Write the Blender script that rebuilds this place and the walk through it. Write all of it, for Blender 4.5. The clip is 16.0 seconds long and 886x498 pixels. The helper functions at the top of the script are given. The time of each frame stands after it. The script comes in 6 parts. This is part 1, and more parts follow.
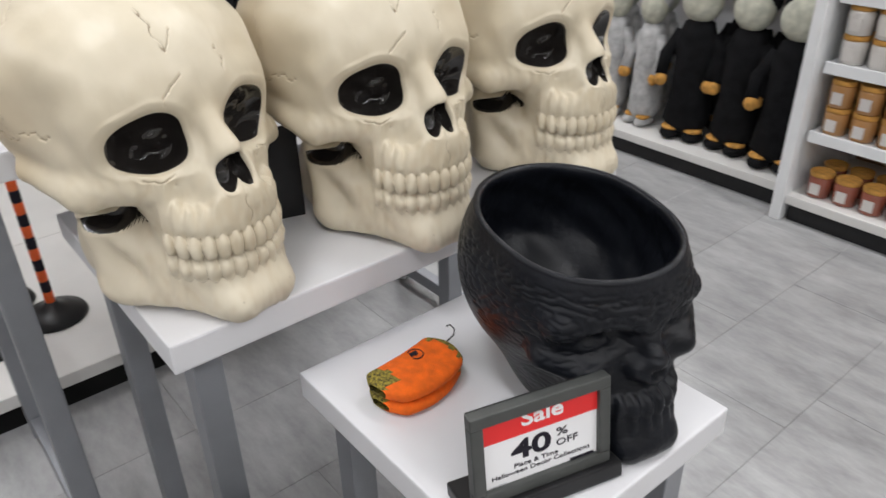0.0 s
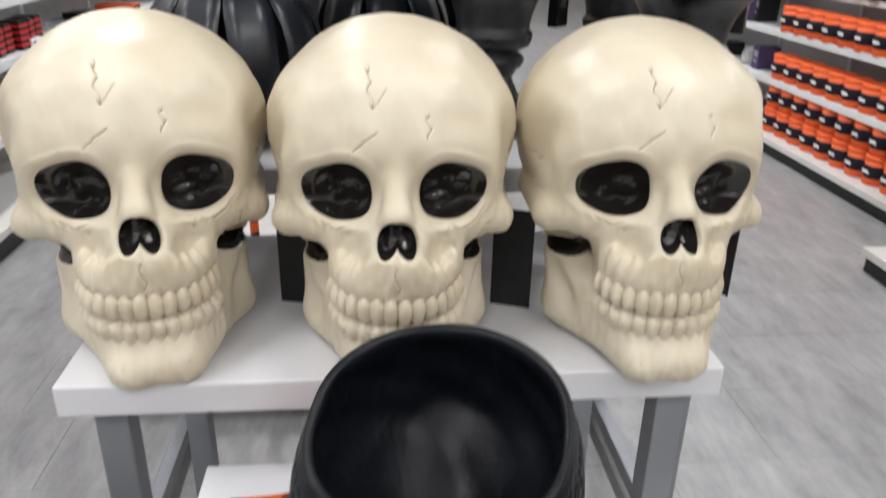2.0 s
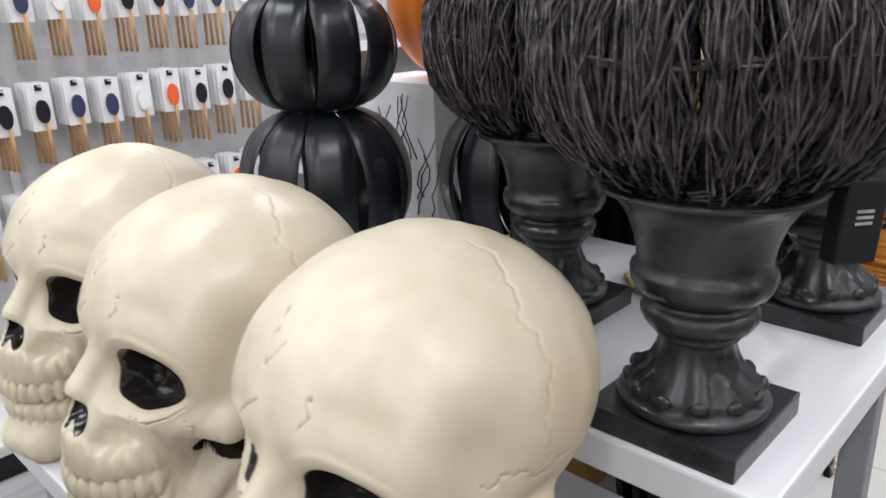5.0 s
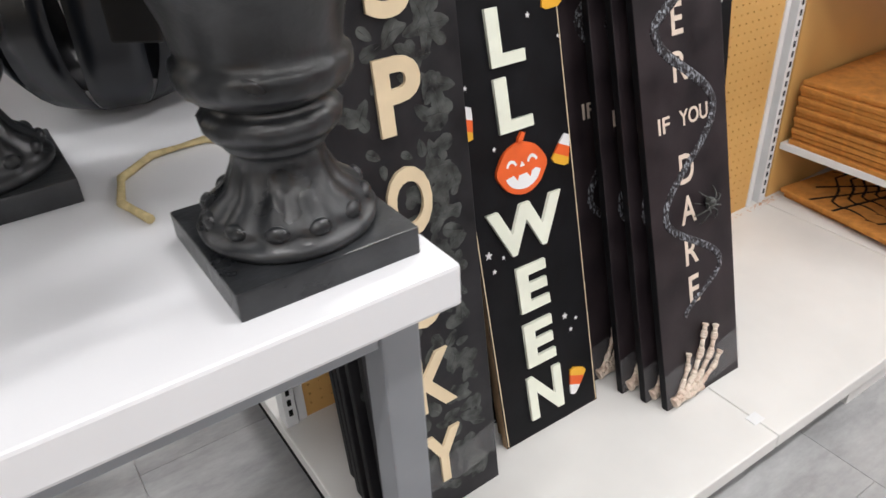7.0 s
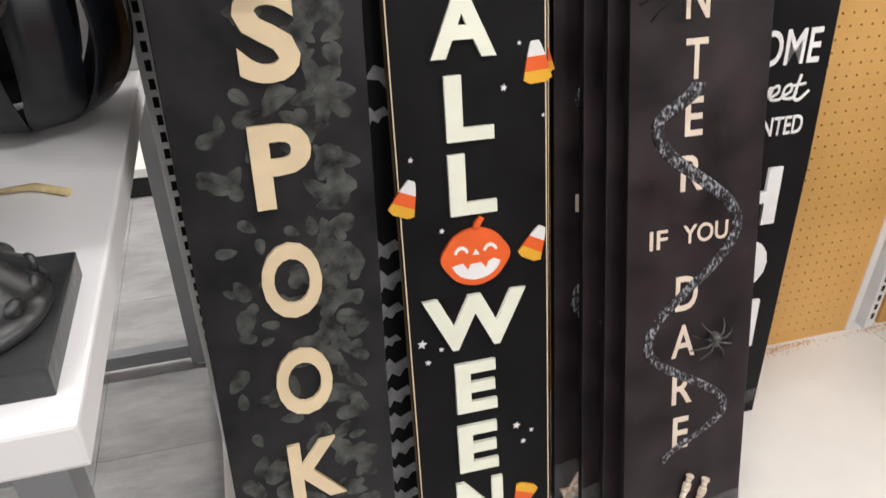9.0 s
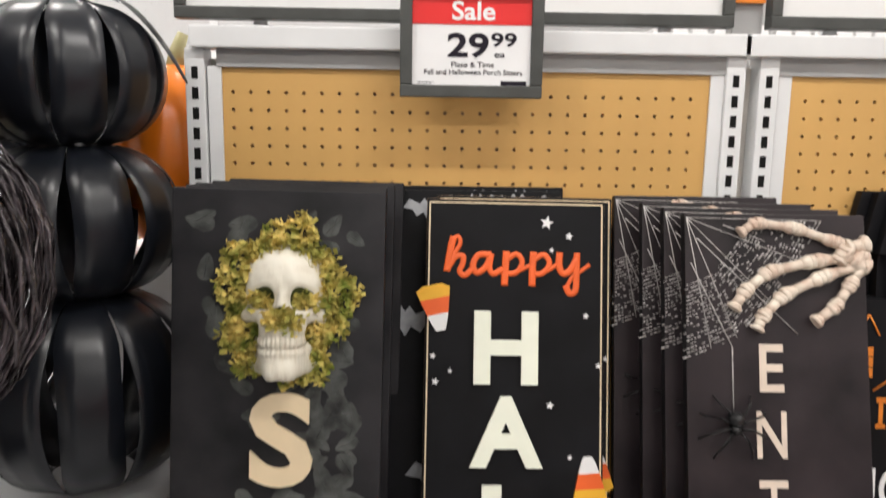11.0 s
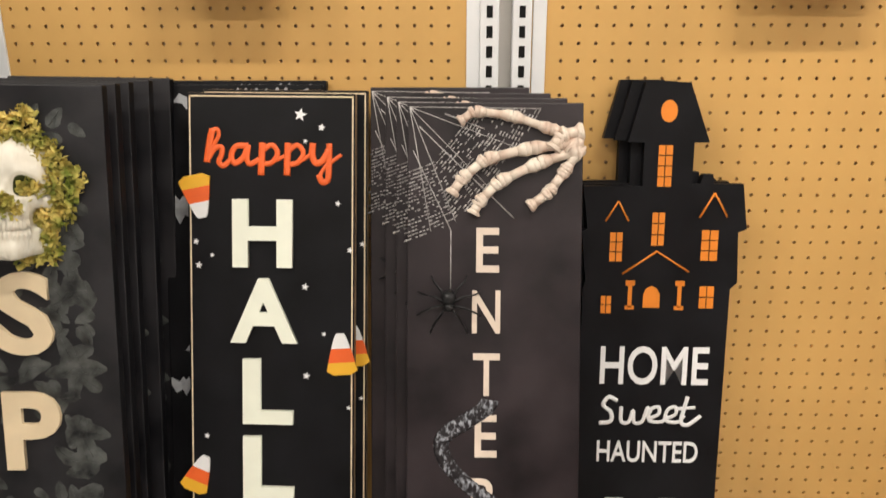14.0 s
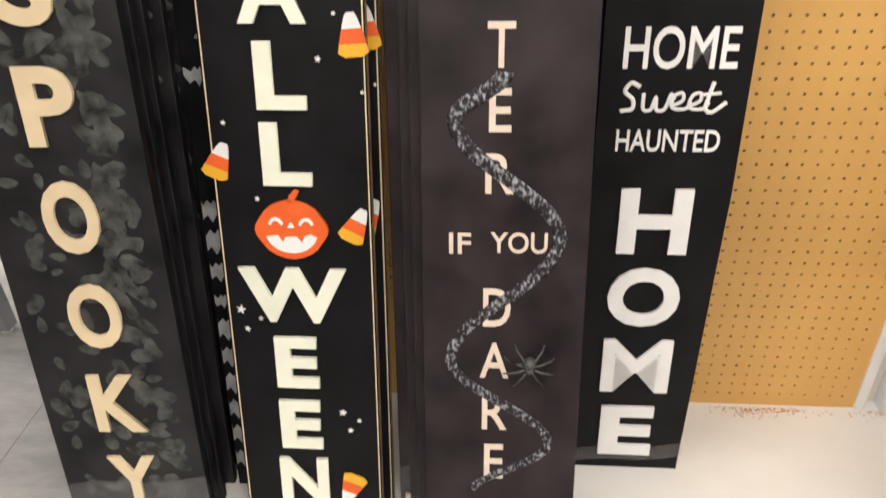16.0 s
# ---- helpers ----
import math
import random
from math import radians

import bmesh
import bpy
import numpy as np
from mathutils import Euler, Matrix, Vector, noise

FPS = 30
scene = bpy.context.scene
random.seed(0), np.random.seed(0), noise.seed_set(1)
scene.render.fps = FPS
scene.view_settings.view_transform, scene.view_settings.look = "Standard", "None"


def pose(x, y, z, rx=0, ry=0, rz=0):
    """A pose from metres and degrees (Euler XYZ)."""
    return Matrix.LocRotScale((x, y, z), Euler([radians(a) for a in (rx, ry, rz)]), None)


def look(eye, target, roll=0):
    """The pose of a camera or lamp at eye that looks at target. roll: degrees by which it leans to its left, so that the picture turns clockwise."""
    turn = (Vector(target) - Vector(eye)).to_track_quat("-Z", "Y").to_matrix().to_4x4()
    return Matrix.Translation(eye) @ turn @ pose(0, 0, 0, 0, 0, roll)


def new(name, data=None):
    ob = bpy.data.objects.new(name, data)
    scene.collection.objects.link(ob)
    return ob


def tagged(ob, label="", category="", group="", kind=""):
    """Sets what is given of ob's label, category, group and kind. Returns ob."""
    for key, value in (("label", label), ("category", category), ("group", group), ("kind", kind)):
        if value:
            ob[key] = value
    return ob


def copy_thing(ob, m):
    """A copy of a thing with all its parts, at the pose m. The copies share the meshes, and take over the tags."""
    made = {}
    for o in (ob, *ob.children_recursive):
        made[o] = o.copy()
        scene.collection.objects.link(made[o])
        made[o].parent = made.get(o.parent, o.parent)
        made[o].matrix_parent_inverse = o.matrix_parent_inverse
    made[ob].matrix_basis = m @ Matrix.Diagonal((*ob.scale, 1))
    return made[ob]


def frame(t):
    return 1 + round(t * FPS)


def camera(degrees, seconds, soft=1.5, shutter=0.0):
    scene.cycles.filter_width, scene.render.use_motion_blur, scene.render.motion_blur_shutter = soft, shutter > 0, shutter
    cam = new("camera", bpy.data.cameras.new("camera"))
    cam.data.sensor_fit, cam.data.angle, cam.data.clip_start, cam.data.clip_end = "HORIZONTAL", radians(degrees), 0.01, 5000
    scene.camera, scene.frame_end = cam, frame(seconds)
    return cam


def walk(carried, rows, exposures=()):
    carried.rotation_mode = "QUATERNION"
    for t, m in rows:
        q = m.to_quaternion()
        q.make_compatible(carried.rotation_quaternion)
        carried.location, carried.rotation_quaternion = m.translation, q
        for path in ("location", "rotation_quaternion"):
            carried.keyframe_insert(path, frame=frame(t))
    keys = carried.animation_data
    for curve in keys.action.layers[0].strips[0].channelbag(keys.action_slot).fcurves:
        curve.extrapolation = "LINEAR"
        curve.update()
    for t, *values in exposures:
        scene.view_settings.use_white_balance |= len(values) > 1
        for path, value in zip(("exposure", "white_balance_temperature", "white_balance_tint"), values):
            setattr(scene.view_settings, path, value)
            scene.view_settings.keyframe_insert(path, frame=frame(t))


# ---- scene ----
cam = camera(61.4, 16.0, soft=1.5, shutter=0.3)
PATH = [
    (0, (-2.553, 0.545, 1.282), (-1.205, -0.548, 0.289), -1.2),
    (0.5, (-2.568, 0.421, 1.292), (-1.058, -0.379, 0.253), -1.8),
    (1, (-2.578, 0.267, 1.267), (-1.02, -0.295, 0.147), -1.6),
    (1.5, (-2.626, 0.076, 1.253), (-1.008, -0.22, 0.116), -0.0),
    (2, (-2.572, -0.054, 1.261), (-0.749, -0.23, 0.458), 1.3),
    (2.5, (-2.504, -0.173, 1.304), (-0.579, -0.168, 0.76), 1.0),
    (3, (-2.464, -0.333, 1.345), (-0.523, -0.112, 0.918), 1.6),
    (3.2, (-2.457, -0.425, 1.38), (-0.525, -0.089, 0.985), 1.2),
    (5.3, (-1.936, -0.935, 1.336), (-0.627, 0.417, 0.658), -2.0),
    (5.5, (-1.873, -0.965, 1.325), (-0.568, 0.372, 0.608), -1.3),
    (6, (-1.552, -1.034, 1.344), (-0.335, 0.287, 0.464), -3.4),
    (6.5, (-1.303, -1.107, 1.278), (-0.226, 0.243, 0.269), -3.9),
    (7, (-1.129, -1.162, 1.259), (-0.216, 0.259, 0.188), -2.9),
    (7.5, (-0.972, -1.151, 1.239), (-0.226, 0.332, 0.125), -2.3),
    (8, (-0.815, -1.115, 1.247), (-0.195, 0.378, 0.069), -1.4),
    (10.3, (-0.469, -1.229, 1.352), (-0.385, 0.678, 0.756), -0.0),
    (10.5, (-0.427, -1.206, 1.344), (-0.41, 0.734, 0.858), 0.0),
    (11, (-0.453, -1.098, 1.409), (-0.419, 0.875, 1.083), 0.9),
    (11.5, (-0.435, -1.066, 1.444), (-0.452, 0.926, 1.266), 0.7),
    (12, (-0.342, -1.072, 1.451), (-0.332, 0.924, 1.33), -0.6),
    (12.5, (-0.212, -1.087, 1.445), (-0.112, 0.897, 1.211), 0.1),
    (13, (-0.12, -1.125, 1.436), (-0.055, 0.845, 1.092), 0.2),
    (13.5, (-0.08, -1.149, 1.41), (-0.082, 0.802, 0.969), -0.1),
    (14, (-0.047, -1.157, 1.4), (-0.114, 0.759, 0.829), -0.1),
    (14.5, (-0.04, -1.162, 1.362), (-0.137, 0.717, 0.685), -0.2),
    (15, (-0.036, -1.163, 1.336), (-0.169, 0.659, 0.521), -0.4),
    (15.5, (-0.029, -1.174, 1.296), (-0.181, 0.58, 0.347), -1.1),
    (15.8, (-0.024, -1.182, 1.274), (-0.176, 0.524, 0.241), -1.4),
    (16, (-0.021, -1.191, 1.254), (-0.168, 0.481, 0.166), -1.7),
]
EXPOSURES = [(0, -0.04, 6300, 10), (1.5, 0.08, 6300, 10), (5.5, 0.14, 6100, 10), (6.5, 0.40, 6300, 10), (8, 0.50, 6500, 10), (10.5, 0.44, 6800, 10), (12, 0.20, 6550, 10), (13.5, 0.35, 7250, 10), (16, 0.66, 7150, 10)]
walk(cam, [(t, look(eye, target, roll)) for t, eye, target, roll in PATH], EXPOSURES)
# ---- light: a closed shop hall with rows of ceiling strip lights ----
world = bpy.data.worlds.new("hall")
scene.world = world
world.use_nodes = True
world.node_tree.nodes["Background"].inputs["Color"].default_value = (1.0, 0.98, 0.95, 1)
world.node_tree.nodes["Background"].inputs["Strength"].default_value = 0.05

CEIL = 3.9
LAMPS = [(x, y) for x in (-7.2, -4.6, -2.0, 0.6, 3.2, 5.8) for y in (-4.4, -1.7, 1.0, 3.7)]
LAMP_WATTS = 37.0
for lx, ly in LAMPS:
    lamp = bpy.data.lights.new("strip_light", "AREA")
    lamp.shape, lamp.size, lamp.size_y = "RECTANGLE", 1.25, 0.16
    lamp.energy, lamp.color = LAMP_WATTS, (1.0, 0.98, 0.965)
    ob = new("strip_light", lamp)
    ob.matrix_world = pose(lx, ly, CEIL - 0.13)
# ---- materials ----
def mat(name, col, rough=0.5, metal=0.0, var=0.12, scale=9.0, fine=140.0, bump=0.08, col2=None, coat=0.0, rand=0.0, rvar=0.12, stretch=(1, 1, 1), spec=0.5, world_pos=False):
    m = bpy.data.materials.new(name)
    m.use_nodes = True
    nt = m.node_tree
    b = nt.nodes["Principled BSDF"]
    tc = nt.nodes.new("ShaderNodeTexCoord")
    mp = nt.nodes.new("ShaderNodeMapping")
    mp.inputs["Scale"].default_value = stretch
    if world_pos:
        geo = nt.nodes.new("ShaderNodeNewGeometry")
        nt.links.new(geo.outputs["Position"], mp.inputs["Vector"])
    else:
        nt.links.new(tc.outputs["Object"], mp.inputs["Vector"])
    n1 = nt.nodes.new("ShaderNodeTexNoise")
    n1.inputs["Scale"].default_value, n1.inputs["Detail"].default_value = scale, 5
    n2 = nt.nodes.new("ShaderNodeTexNoise")
    n2.inputs["Scale"].default_value, n2.inputs["Detail"].default_value = fine, 3
    for n in (n1, n2):
        nt.links.new(mp.outputs["Vector"], n.inputs["Vector"])
    mix = nt.nodes.new("ShaderNodeMix")
    mix.data_type = "RGBA"
    lo = tuple(max(0, c * (1 - var)) for c in col)
    hi = col2 if col2 else tuple(min(1, c * (1 + var)) for c in col)
    mix.inputs[6].default_value, mix.inputs[7].default_value = (*lo, 1), (*hi, 1)
    ramp = nt.nodes.new("ShaderNodeMapRange")
    ramp.inputs["From Min"].default_value, ramp.inputs["From Max"].default_value = 0.32, 0.68
    nt.links.new(n1.outputs["Fac"], ramp.inputs["Value"])
    nt.links.new(ramp.outputs["Result"], mix.inputs["Factor"])
    out = mix.outputs[2]
    if rand:
        oi = nt.nodes.new("ShaderNodeObjectInfo")
        mr = nt.nodes.new("ShaderNodeMapRange")
        mr.inputs["To Min"].default_value, mr.inputs["To Max"].default_value = 1 - rand, 1 + rand
        nt.links.new(oi.outputs["Random"], mr.inputs["Value"])
        hs = nt.nodes.new("ShaderNodeHueSaturation")
        nt.links.new(mr.outputs["Result"], hs.inputs["Value"])
        nt.links.new(out, hs.inputs["Color"])
        out = hs.outputs["Color"]
    nt.links.new(out, b.inputs["Base Color"])
    rr = nt.nodes.new("ShaderNodeMapRange")
    rr.inputs["To Min"].default_value, rr.inputs["To Max"].default_value = max(0.02, rough - rvar), min(1, rough + rvar)
    nt.links.new(n1.outputs["Fac"], rr.inputs["Value"])
    nt.links.new(rr.outputs["Result"], b.inputs["Roughness"])
    b.inputs["Metallic"].default_value = metal
    b.inputs["Coat Weight"].default_value = coat
    b.inputs["Specular IOR Level"].default_value = spec
    if bump:
        bp_ = nt.nodes.new("ShaderNodeBump")
        bp_.inputs["Strength"].default_value, bp_.inputs["Distance"].default_value = bump, 0.002
        nt.links.new(n2.outputs["Fac"], bp_.inputs["Height"])
        nt.links.new(bp_.outputs["Normal"], b.inputs["Normal"])
    return m


M = {}
M["seam"] = mat("seam_brown", (0.22, 0.16, 0.09), 0.6)
M["planter"] = mat("planter_black", (0.006, 0.007, 0.010), 0.36, var=0.2, scale=22, fine=110, bump=0.35, spec=0.24)
M["white"] = mat("white_laminate", (0.68, 0.68, 0.70), 0.38, var=0.03, scale=4, fine=200, bump=0.02)
M["deck"] = mat("white_deck_metal", (0.68, 0.67, 0.65), 0.42, var=0.05, scale=5, fine=120, bump=0.04)
M["leg"] = mat("grey_metal_leg", (0.26, 0.27, 0.29), 0.42, metal=0.35, var=0.08, scale=12, bump=0.03)
M["steel"] = mat("white_steel", (0.74, 0.75, 0.76), 0.35, var=0.05, scale=10, bump=0.02)
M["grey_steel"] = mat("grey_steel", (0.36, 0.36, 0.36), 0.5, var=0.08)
# near-black for slots, the end kick plate and the shade under the deck
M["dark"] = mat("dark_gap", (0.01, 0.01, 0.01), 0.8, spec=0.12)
M["peg"] = mat("tan_pegboard", (0.62, 0.36, 0.115), 0.55, var=0.07, scale=3, fine=260, bump=0.06)
M["peg_grey"] = mat("grey_pegboard", (0.55, 0.55, 0.56), 0.6, var=0.05, scale=3, fine=200)
M["board_black"] = mat("painted_board_black", (0.006, 0.006, 0.0075), 0.50, var=0.35, scale=14, fine=90, bump=0.12, spec=0.16)
M["board_plum"] = mat("printed_board_plum", (0.012, 0.0085, 0.011), 0.42, var=0.4, scale=10, fine=160, bump=0.08, col2=(0.030, 0.022, 0.025), spec=0.3)
M["board_leafy"] = mat("printed_board_leaf", (0.010, 0.010, 0.013), 0.46, var=0.4, scale=13, fine=90, bump=0.1, col2=(0.024, 0.023, 0.026), spec=0.3)
M["board_edge"] = mat("raw_board_edge", (0.34, 0.22, 0.12), 0.7, var=0.15, scale=30)
M["cream"] = mat("cream_letter", (0.78, 0.63, 0.42), 0.5, var=0.06, scale=20)
M["glow"] = mat("pale_letter", (0.80, 0.82, 0.70), 0.5, var=0.04, scale=20)
M["pale_pink"] = mat("pale_print", (0.66, 0.55, 0.46), 0.55, var=0.08, scale=30)
M["white_paint"] = mat("white_paint", (0.80, 0.80, 0.80), 0.5, var=0.04, scale=20)
M["orange_paint"] = mat("orange_paint", (0.80, 0.12, 0.02), 0.5, var=0.08, scale=20)
M["amber_paint"] = mat("amber_paint", (0.75, 0.22, 0.02), 0.5, var=0.08, scale=20)
M["yellow_paint"] = mat("yellow_paint", (0.80, 0.42, 0.03), 0.5, var=0.06, scale=20)
M["grey_print"] = mat("grey_print", (0.33, 0.34, 0.36), 0.6, var=0.2, scale=60)
M["leaf_print"] = mat("leaf_print", (0.022, 0.023, 0.025), 0.5, var=0.5, scale=38, rand=0.2, col2=(0.110, 0.118, 0.112), spec=0.3)
M["moss"] = mat("moss", (0.27, 0.36, 0.04), 0.95, var=0.45, scale=48, fine=220, bump=0.6, col2=(0.80, 0.60, 0.18))
M["snake"] = mat("snake_scale_print", (0.020, 0.016, 0.019), 0.5, var=0.3, scale=260, fine=400, bump=0.2, col2=(0.34, 0.36, 0.40), stretch=(1.0, 1.0, 0.6), spec=0.3)
for n in M["snake"].node_tree.nodes:
    if n.type == "MAP_RANGE" and n.inputs["From Max"].default_value < 0.9:
        n.inputs["From Min"].default_value, n.inputs["From Max"].default_value = 0.49, 0.68
M["web_print"] = mat("cobweb_print", (0.42, 0.40, 0.39), 0.55, var=0.35, scale=120, fine=300)
M["bone_hand"] = mat("bone_relief", (0.66, 0.48, 0.38), 0.5, var=0.15, scale=40, col2=(0.74, 0.66, 0.56))
M["red"] = mat("red_card", (0.74, 0.02, 0.02), 0.45, var=0.03)
M["card"] = mat("white_card", (0.82, 0.82, 0.83), 0.4, var=0.02)
M["ink"] = mat("black_ink", (0.02, 0.017, 0.025), 0.6, var=0.1, spec=0.12)
M["frame_grey"] = mat("sign_frame_charcoal", (0.055, 0.058, 0.055), 0.45, var=0.15, scale=30)
M["panel_white"] = mat("white_header_panel", (0.80, 0.80, 0.80), 0.5, var=0.02, scale=2)
M["urn"] = mat("urn_charcoal", (0.009, 0.010, 0.012), 0.30, var=0.35, scale=16, fine=80, bump=0.45, col2=(0.036, 0.038, 0.041), spec=0.5)
M["twig"] = mat("dark_twig", (0.016, 0.012, 0.015), 0.26, var=0.5, scale=50, fine=200, bump=0.5, col2=(0.105, 0.086, 0.096))
M["slat"] = mat("black_tin_slat", (0.009, 0.011, 0.016), 0.33, var=0.15, scale=10, fine=90, bump=0.05)
M["bamboo"] = mat("bamboo_pole", (0.42, 0.38, 0.18), 0.5, var=0.15, scale=20)
M["sock"] = mat("orange_fleece", (0.85, 0.14, 0.005), 0.95, var=0.15, scale=60, fine=420, bump=1.0)
M["sock_dark"] = mat("speckled_fleece", (0.02, 0.02, 0.01), 0.95, var=0.4, scale=220, fine=420, bump=1.0, col2=(0.42, 0.33, 0.05))
M["black_plastic"] = mat("black_plastic", (0.014, 0.014, 0.015), 0.38, var=0.15, scale=30, spec=0.3)
M["rubber"] = mat("black_rubber", (0.02, 0.02, 0.02), 0.7, spec=0.12)
M["mat_coir"] = mat("orange_coir", (0.55, 0.23, 0.045), 0.95, var=0.18, scale=40, fine=500, bump=1.0)
M["coir_black"] = mat("black_coir", (0.02, 0.016, 0.013), 0.95, var=0.3, scale=40, fine=500, bump=1.0, spec=0.12)
M["tile"] = mat("grey_wood_look_tile", (0.27, 0.27, 0.272), 0.34, var=0.14, scale=7.0, fine=70, bump=0.05, col2=(0.43, 0.43, 0.432), rand=0.05, stretch=(0.55, 1.5, 1), world_pos=True)
for n in M["tile"].node_tree.nodes:
    if n.type == "TEX_NOISE" and n.inputs["Scale"].default_value < 20:
        n.inputs["Detail"].default_value, n.inputs["Roughness"].default_value = 9, 0.72
M["grout"] = mat("grout", (0.62, 0.62, 0.61), 0.8)
M["wall_paint"] = mat("wall_paint", (0.62, 0.59, 0.55), 0.8, var=0.04, scale=2)
M["ceil"] = mat("ceiling_white", (0.70, 0.70, 0.70), 0.9, var=0.03, scale=3)
M["orange_plastic"] = mat("orange_pumpkin_plastic", (0.80, 0.20, 0.01), 0.35, var=0.08, scale=6)
M["green"] = mat("green_print", (0.03, 0.33, 0.07), 0.6, var=0.1)
M["clear"] = mat("clear_bag", (0.55, 0.55, 0.58), 0.15, var=0.2, scale=40)
M["wood_stick"] = mat("wood_handle", (0.50, 0.28, 0.12), 0.6, var=0.15, scale=30)
M["navy"] = mat("navy_silicone", (0.03, 0.035, 0.10), 0.5)
M["fur_black"] = mat("black_fabric", (0.008, 0.008, 0.009), 0.95, var=0.4, scale=30, spec=0.12)
M["grey_fabric"] = mat("grey_fabric", (0.42, 0.42, 0.42), 0.95, var=0.25, scale=30)
M["doll_face"] = mat("pale_plush", (0.46, 0.46, 0.38), 0.9, var=0.2, scale=40)
M["gold_fabric"] = mat("gold_fabric", (0.50, 0.25, 0.05), 0.8, var=0.3, scale=60)
M["wax_amber"] = mat("amber_candle", (0.40, 0.20, 0.07), 0.25, var=0.15, coat=0.5)
M["wax_red"] = mat("rust_candle", (0.27, 0.08, 0.05), 0.25, var=0.15, coat=0.5)
M["wax_white"] = mat("white_candle", (0.60, 0.57, 0.54), 0.25, var=0.1, coat=0.5)
M["kraft"] = mat("kraft_brown", (0.35, 0.21, 0.11), 0.8, var=0.12)
M["maroon"] = mat("maroon_ribbon", (0.16, 0.015, 0.02), 0.7, var=0.25, scale=40)
M["rope"] = mat("jute_cord", (0.52, 0.42, 0.22), 0.85, var=0.2, scale=90)
M["film"] = mat("clear_film_streaks", (0.55, 0.55, 0.57), 0.12, var=0.4, scale=60, fine=90, bump=1.0, stretch=(1, 1, 9))
M["film"].node_tree.nodes["Principled BSDF"].inputs["Alpha"].default_value = 0.13
M["purple"] = mat("purple_fabric", (0.07, 0.045, 0.12), 0.8, var=0.25)


def painted(name, base, pits, rough, pit_rough, cracks=(0.20, 0.145, 0.085)):
    """A moulded piece whose sunk parts are painted in a second colour, and whose thin cracks hold brown wash."""
    m = mat(name, base[0], rough, var=0.12, scale=6, fine=60, bump=0.15, col2=base[1])
    nt = m.node_tree
    b = nt.nodes["Principled BSDF"]

    def blend(key, colour, roughness, lo, hi):
        at = nt.nodes.new("ShaderNodeAttribute")
        at.attribute_name = key
        mr = nt.nodes.new("ShaderNodeMapRange")
        mr.inputs["From Min"].default_value, mr.inputs["From Max"].default_value = lo, hi
        nt.links.new(at.outputs["Fac"], mr.inputs["Value"])
        mx = nt.nodes.new("ShaderNodeMix")
        mx.data_type = "RGBA"
        nt.links.new(mr.outputs["Result"], mx.inputs["Factor"])
        nt.links.new(b.inputs["Base Color"].links[0].from_socket, mx.inputs[6])
        mx.inputs[7].default_value = (*colour, 1)
        nt.links.new(mx.outputs[2], b.inputs["Base Color"])
        mf = nt.nodes.new("ShaderNodeMix")
        nt.links.new(mr.outputs["Result"], mf.inputs[0])
        nt.links.new(b.inputs["Roughness"].links[0].from_socket, mf.inputs[2])
        mf.inputs[3].default_value = roughness
        nt.links.new(mf.outputs[0], b.inputs["Roughness"])

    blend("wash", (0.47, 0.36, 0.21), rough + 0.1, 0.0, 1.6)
    blend("crack", cracks, 0.6, 0.45, 1.1)
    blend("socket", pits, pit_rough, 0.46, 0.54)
    return m


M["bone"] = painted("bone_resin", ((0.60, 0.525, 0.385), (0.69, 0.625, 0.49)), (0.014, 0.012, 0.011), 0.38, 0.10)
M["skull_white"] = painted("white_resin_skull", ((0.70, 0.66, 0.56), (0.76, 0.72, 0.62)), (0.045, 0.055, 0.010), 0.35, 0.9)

# ---- small mesh kit ----
def part(name, bm, material, parent=None, label=""):
    me = bpy.data.meshes.new(name)
    bm.to_mesh(me)
    bm.free()
    for m in material if isinstance(material, (list, tuple)) else [material]:
        me.materials.append(m)
    ob = new(name, me)
    if parent is not None:
        ob.parent = parent
    if label:
        ob["label"] = label
    return ob


def same_part(name, mesh, parent, m, label=""):
    ob = new(name, mesh)
    ob.parent = parent
    ob.matrix_basis = m
    if label:
        ob["label"] = label
    return ob


def thing(name, m, label, category, group="", kind=""):
    ob = new(name)
    ob.empty_display_size = 0.05
    ob.matrix_basis = m
    return tagged(ob, label, category, group, kind)


def box(bm, x0, x1, y0, y1, z0, z1, bev=0.0, mi=0):
    v = [bm.verts.new((x, y, z)) for x in (x0, x1) for y in (y0, y1) for z in (z0, z1)]
    fs = [bm.faces.new([v[i] for i in q]) for q in ((0, 1, 3, 2), (4, 6, 7, 5), (0, 4, 5, 1), (2, 3, 7, 6), (0, 2, 6, 4), (1, 5, 7, 3))]
    for f in fs:
        f.material_index = mi
    if bev:
        es = list({e for f in fs for e in f.edges})
        bmesh.ops.bevel(bm, geom=es, offset=bev, segments=2, profile=0.6, affect="EDGES")
    return bm


def boxes(*rows, bev=0.0):
    bm = bmesh.new()
    for r in rows:
        t = bmesh.new()
        box(t, *r, bev=bev)
        me = bpy.data.meshes.new("t")
        t.to_mesh(me)
        t.free()
        bm.from_mesh(me)
        bpy.data.meshes.remove(me)
    return bm


def lathe(profile, n=40, smooth=True, cap=True):
    """profile: (r, z) from the bottom up."""
    bm = bmesh.new()
    rings = [[bm.verts.new((r * math.cos(2 * math.pi * k / n), r * math.sin(2 * math.pi * k / n), z)) for k in range(n)] for r, z in profile]
    for a, b in zip(rings, rings[1:]):
        for k in range(n):
            f = bm.faces.new((a[k], a[(k + 1) % n], b[(k + 1) % n], b[k]))
            f.smooth = smooth
    if cap:
        bm.faces.new(rings[0][::-1])
        bm.faces.new(rings[-1])
    return bm


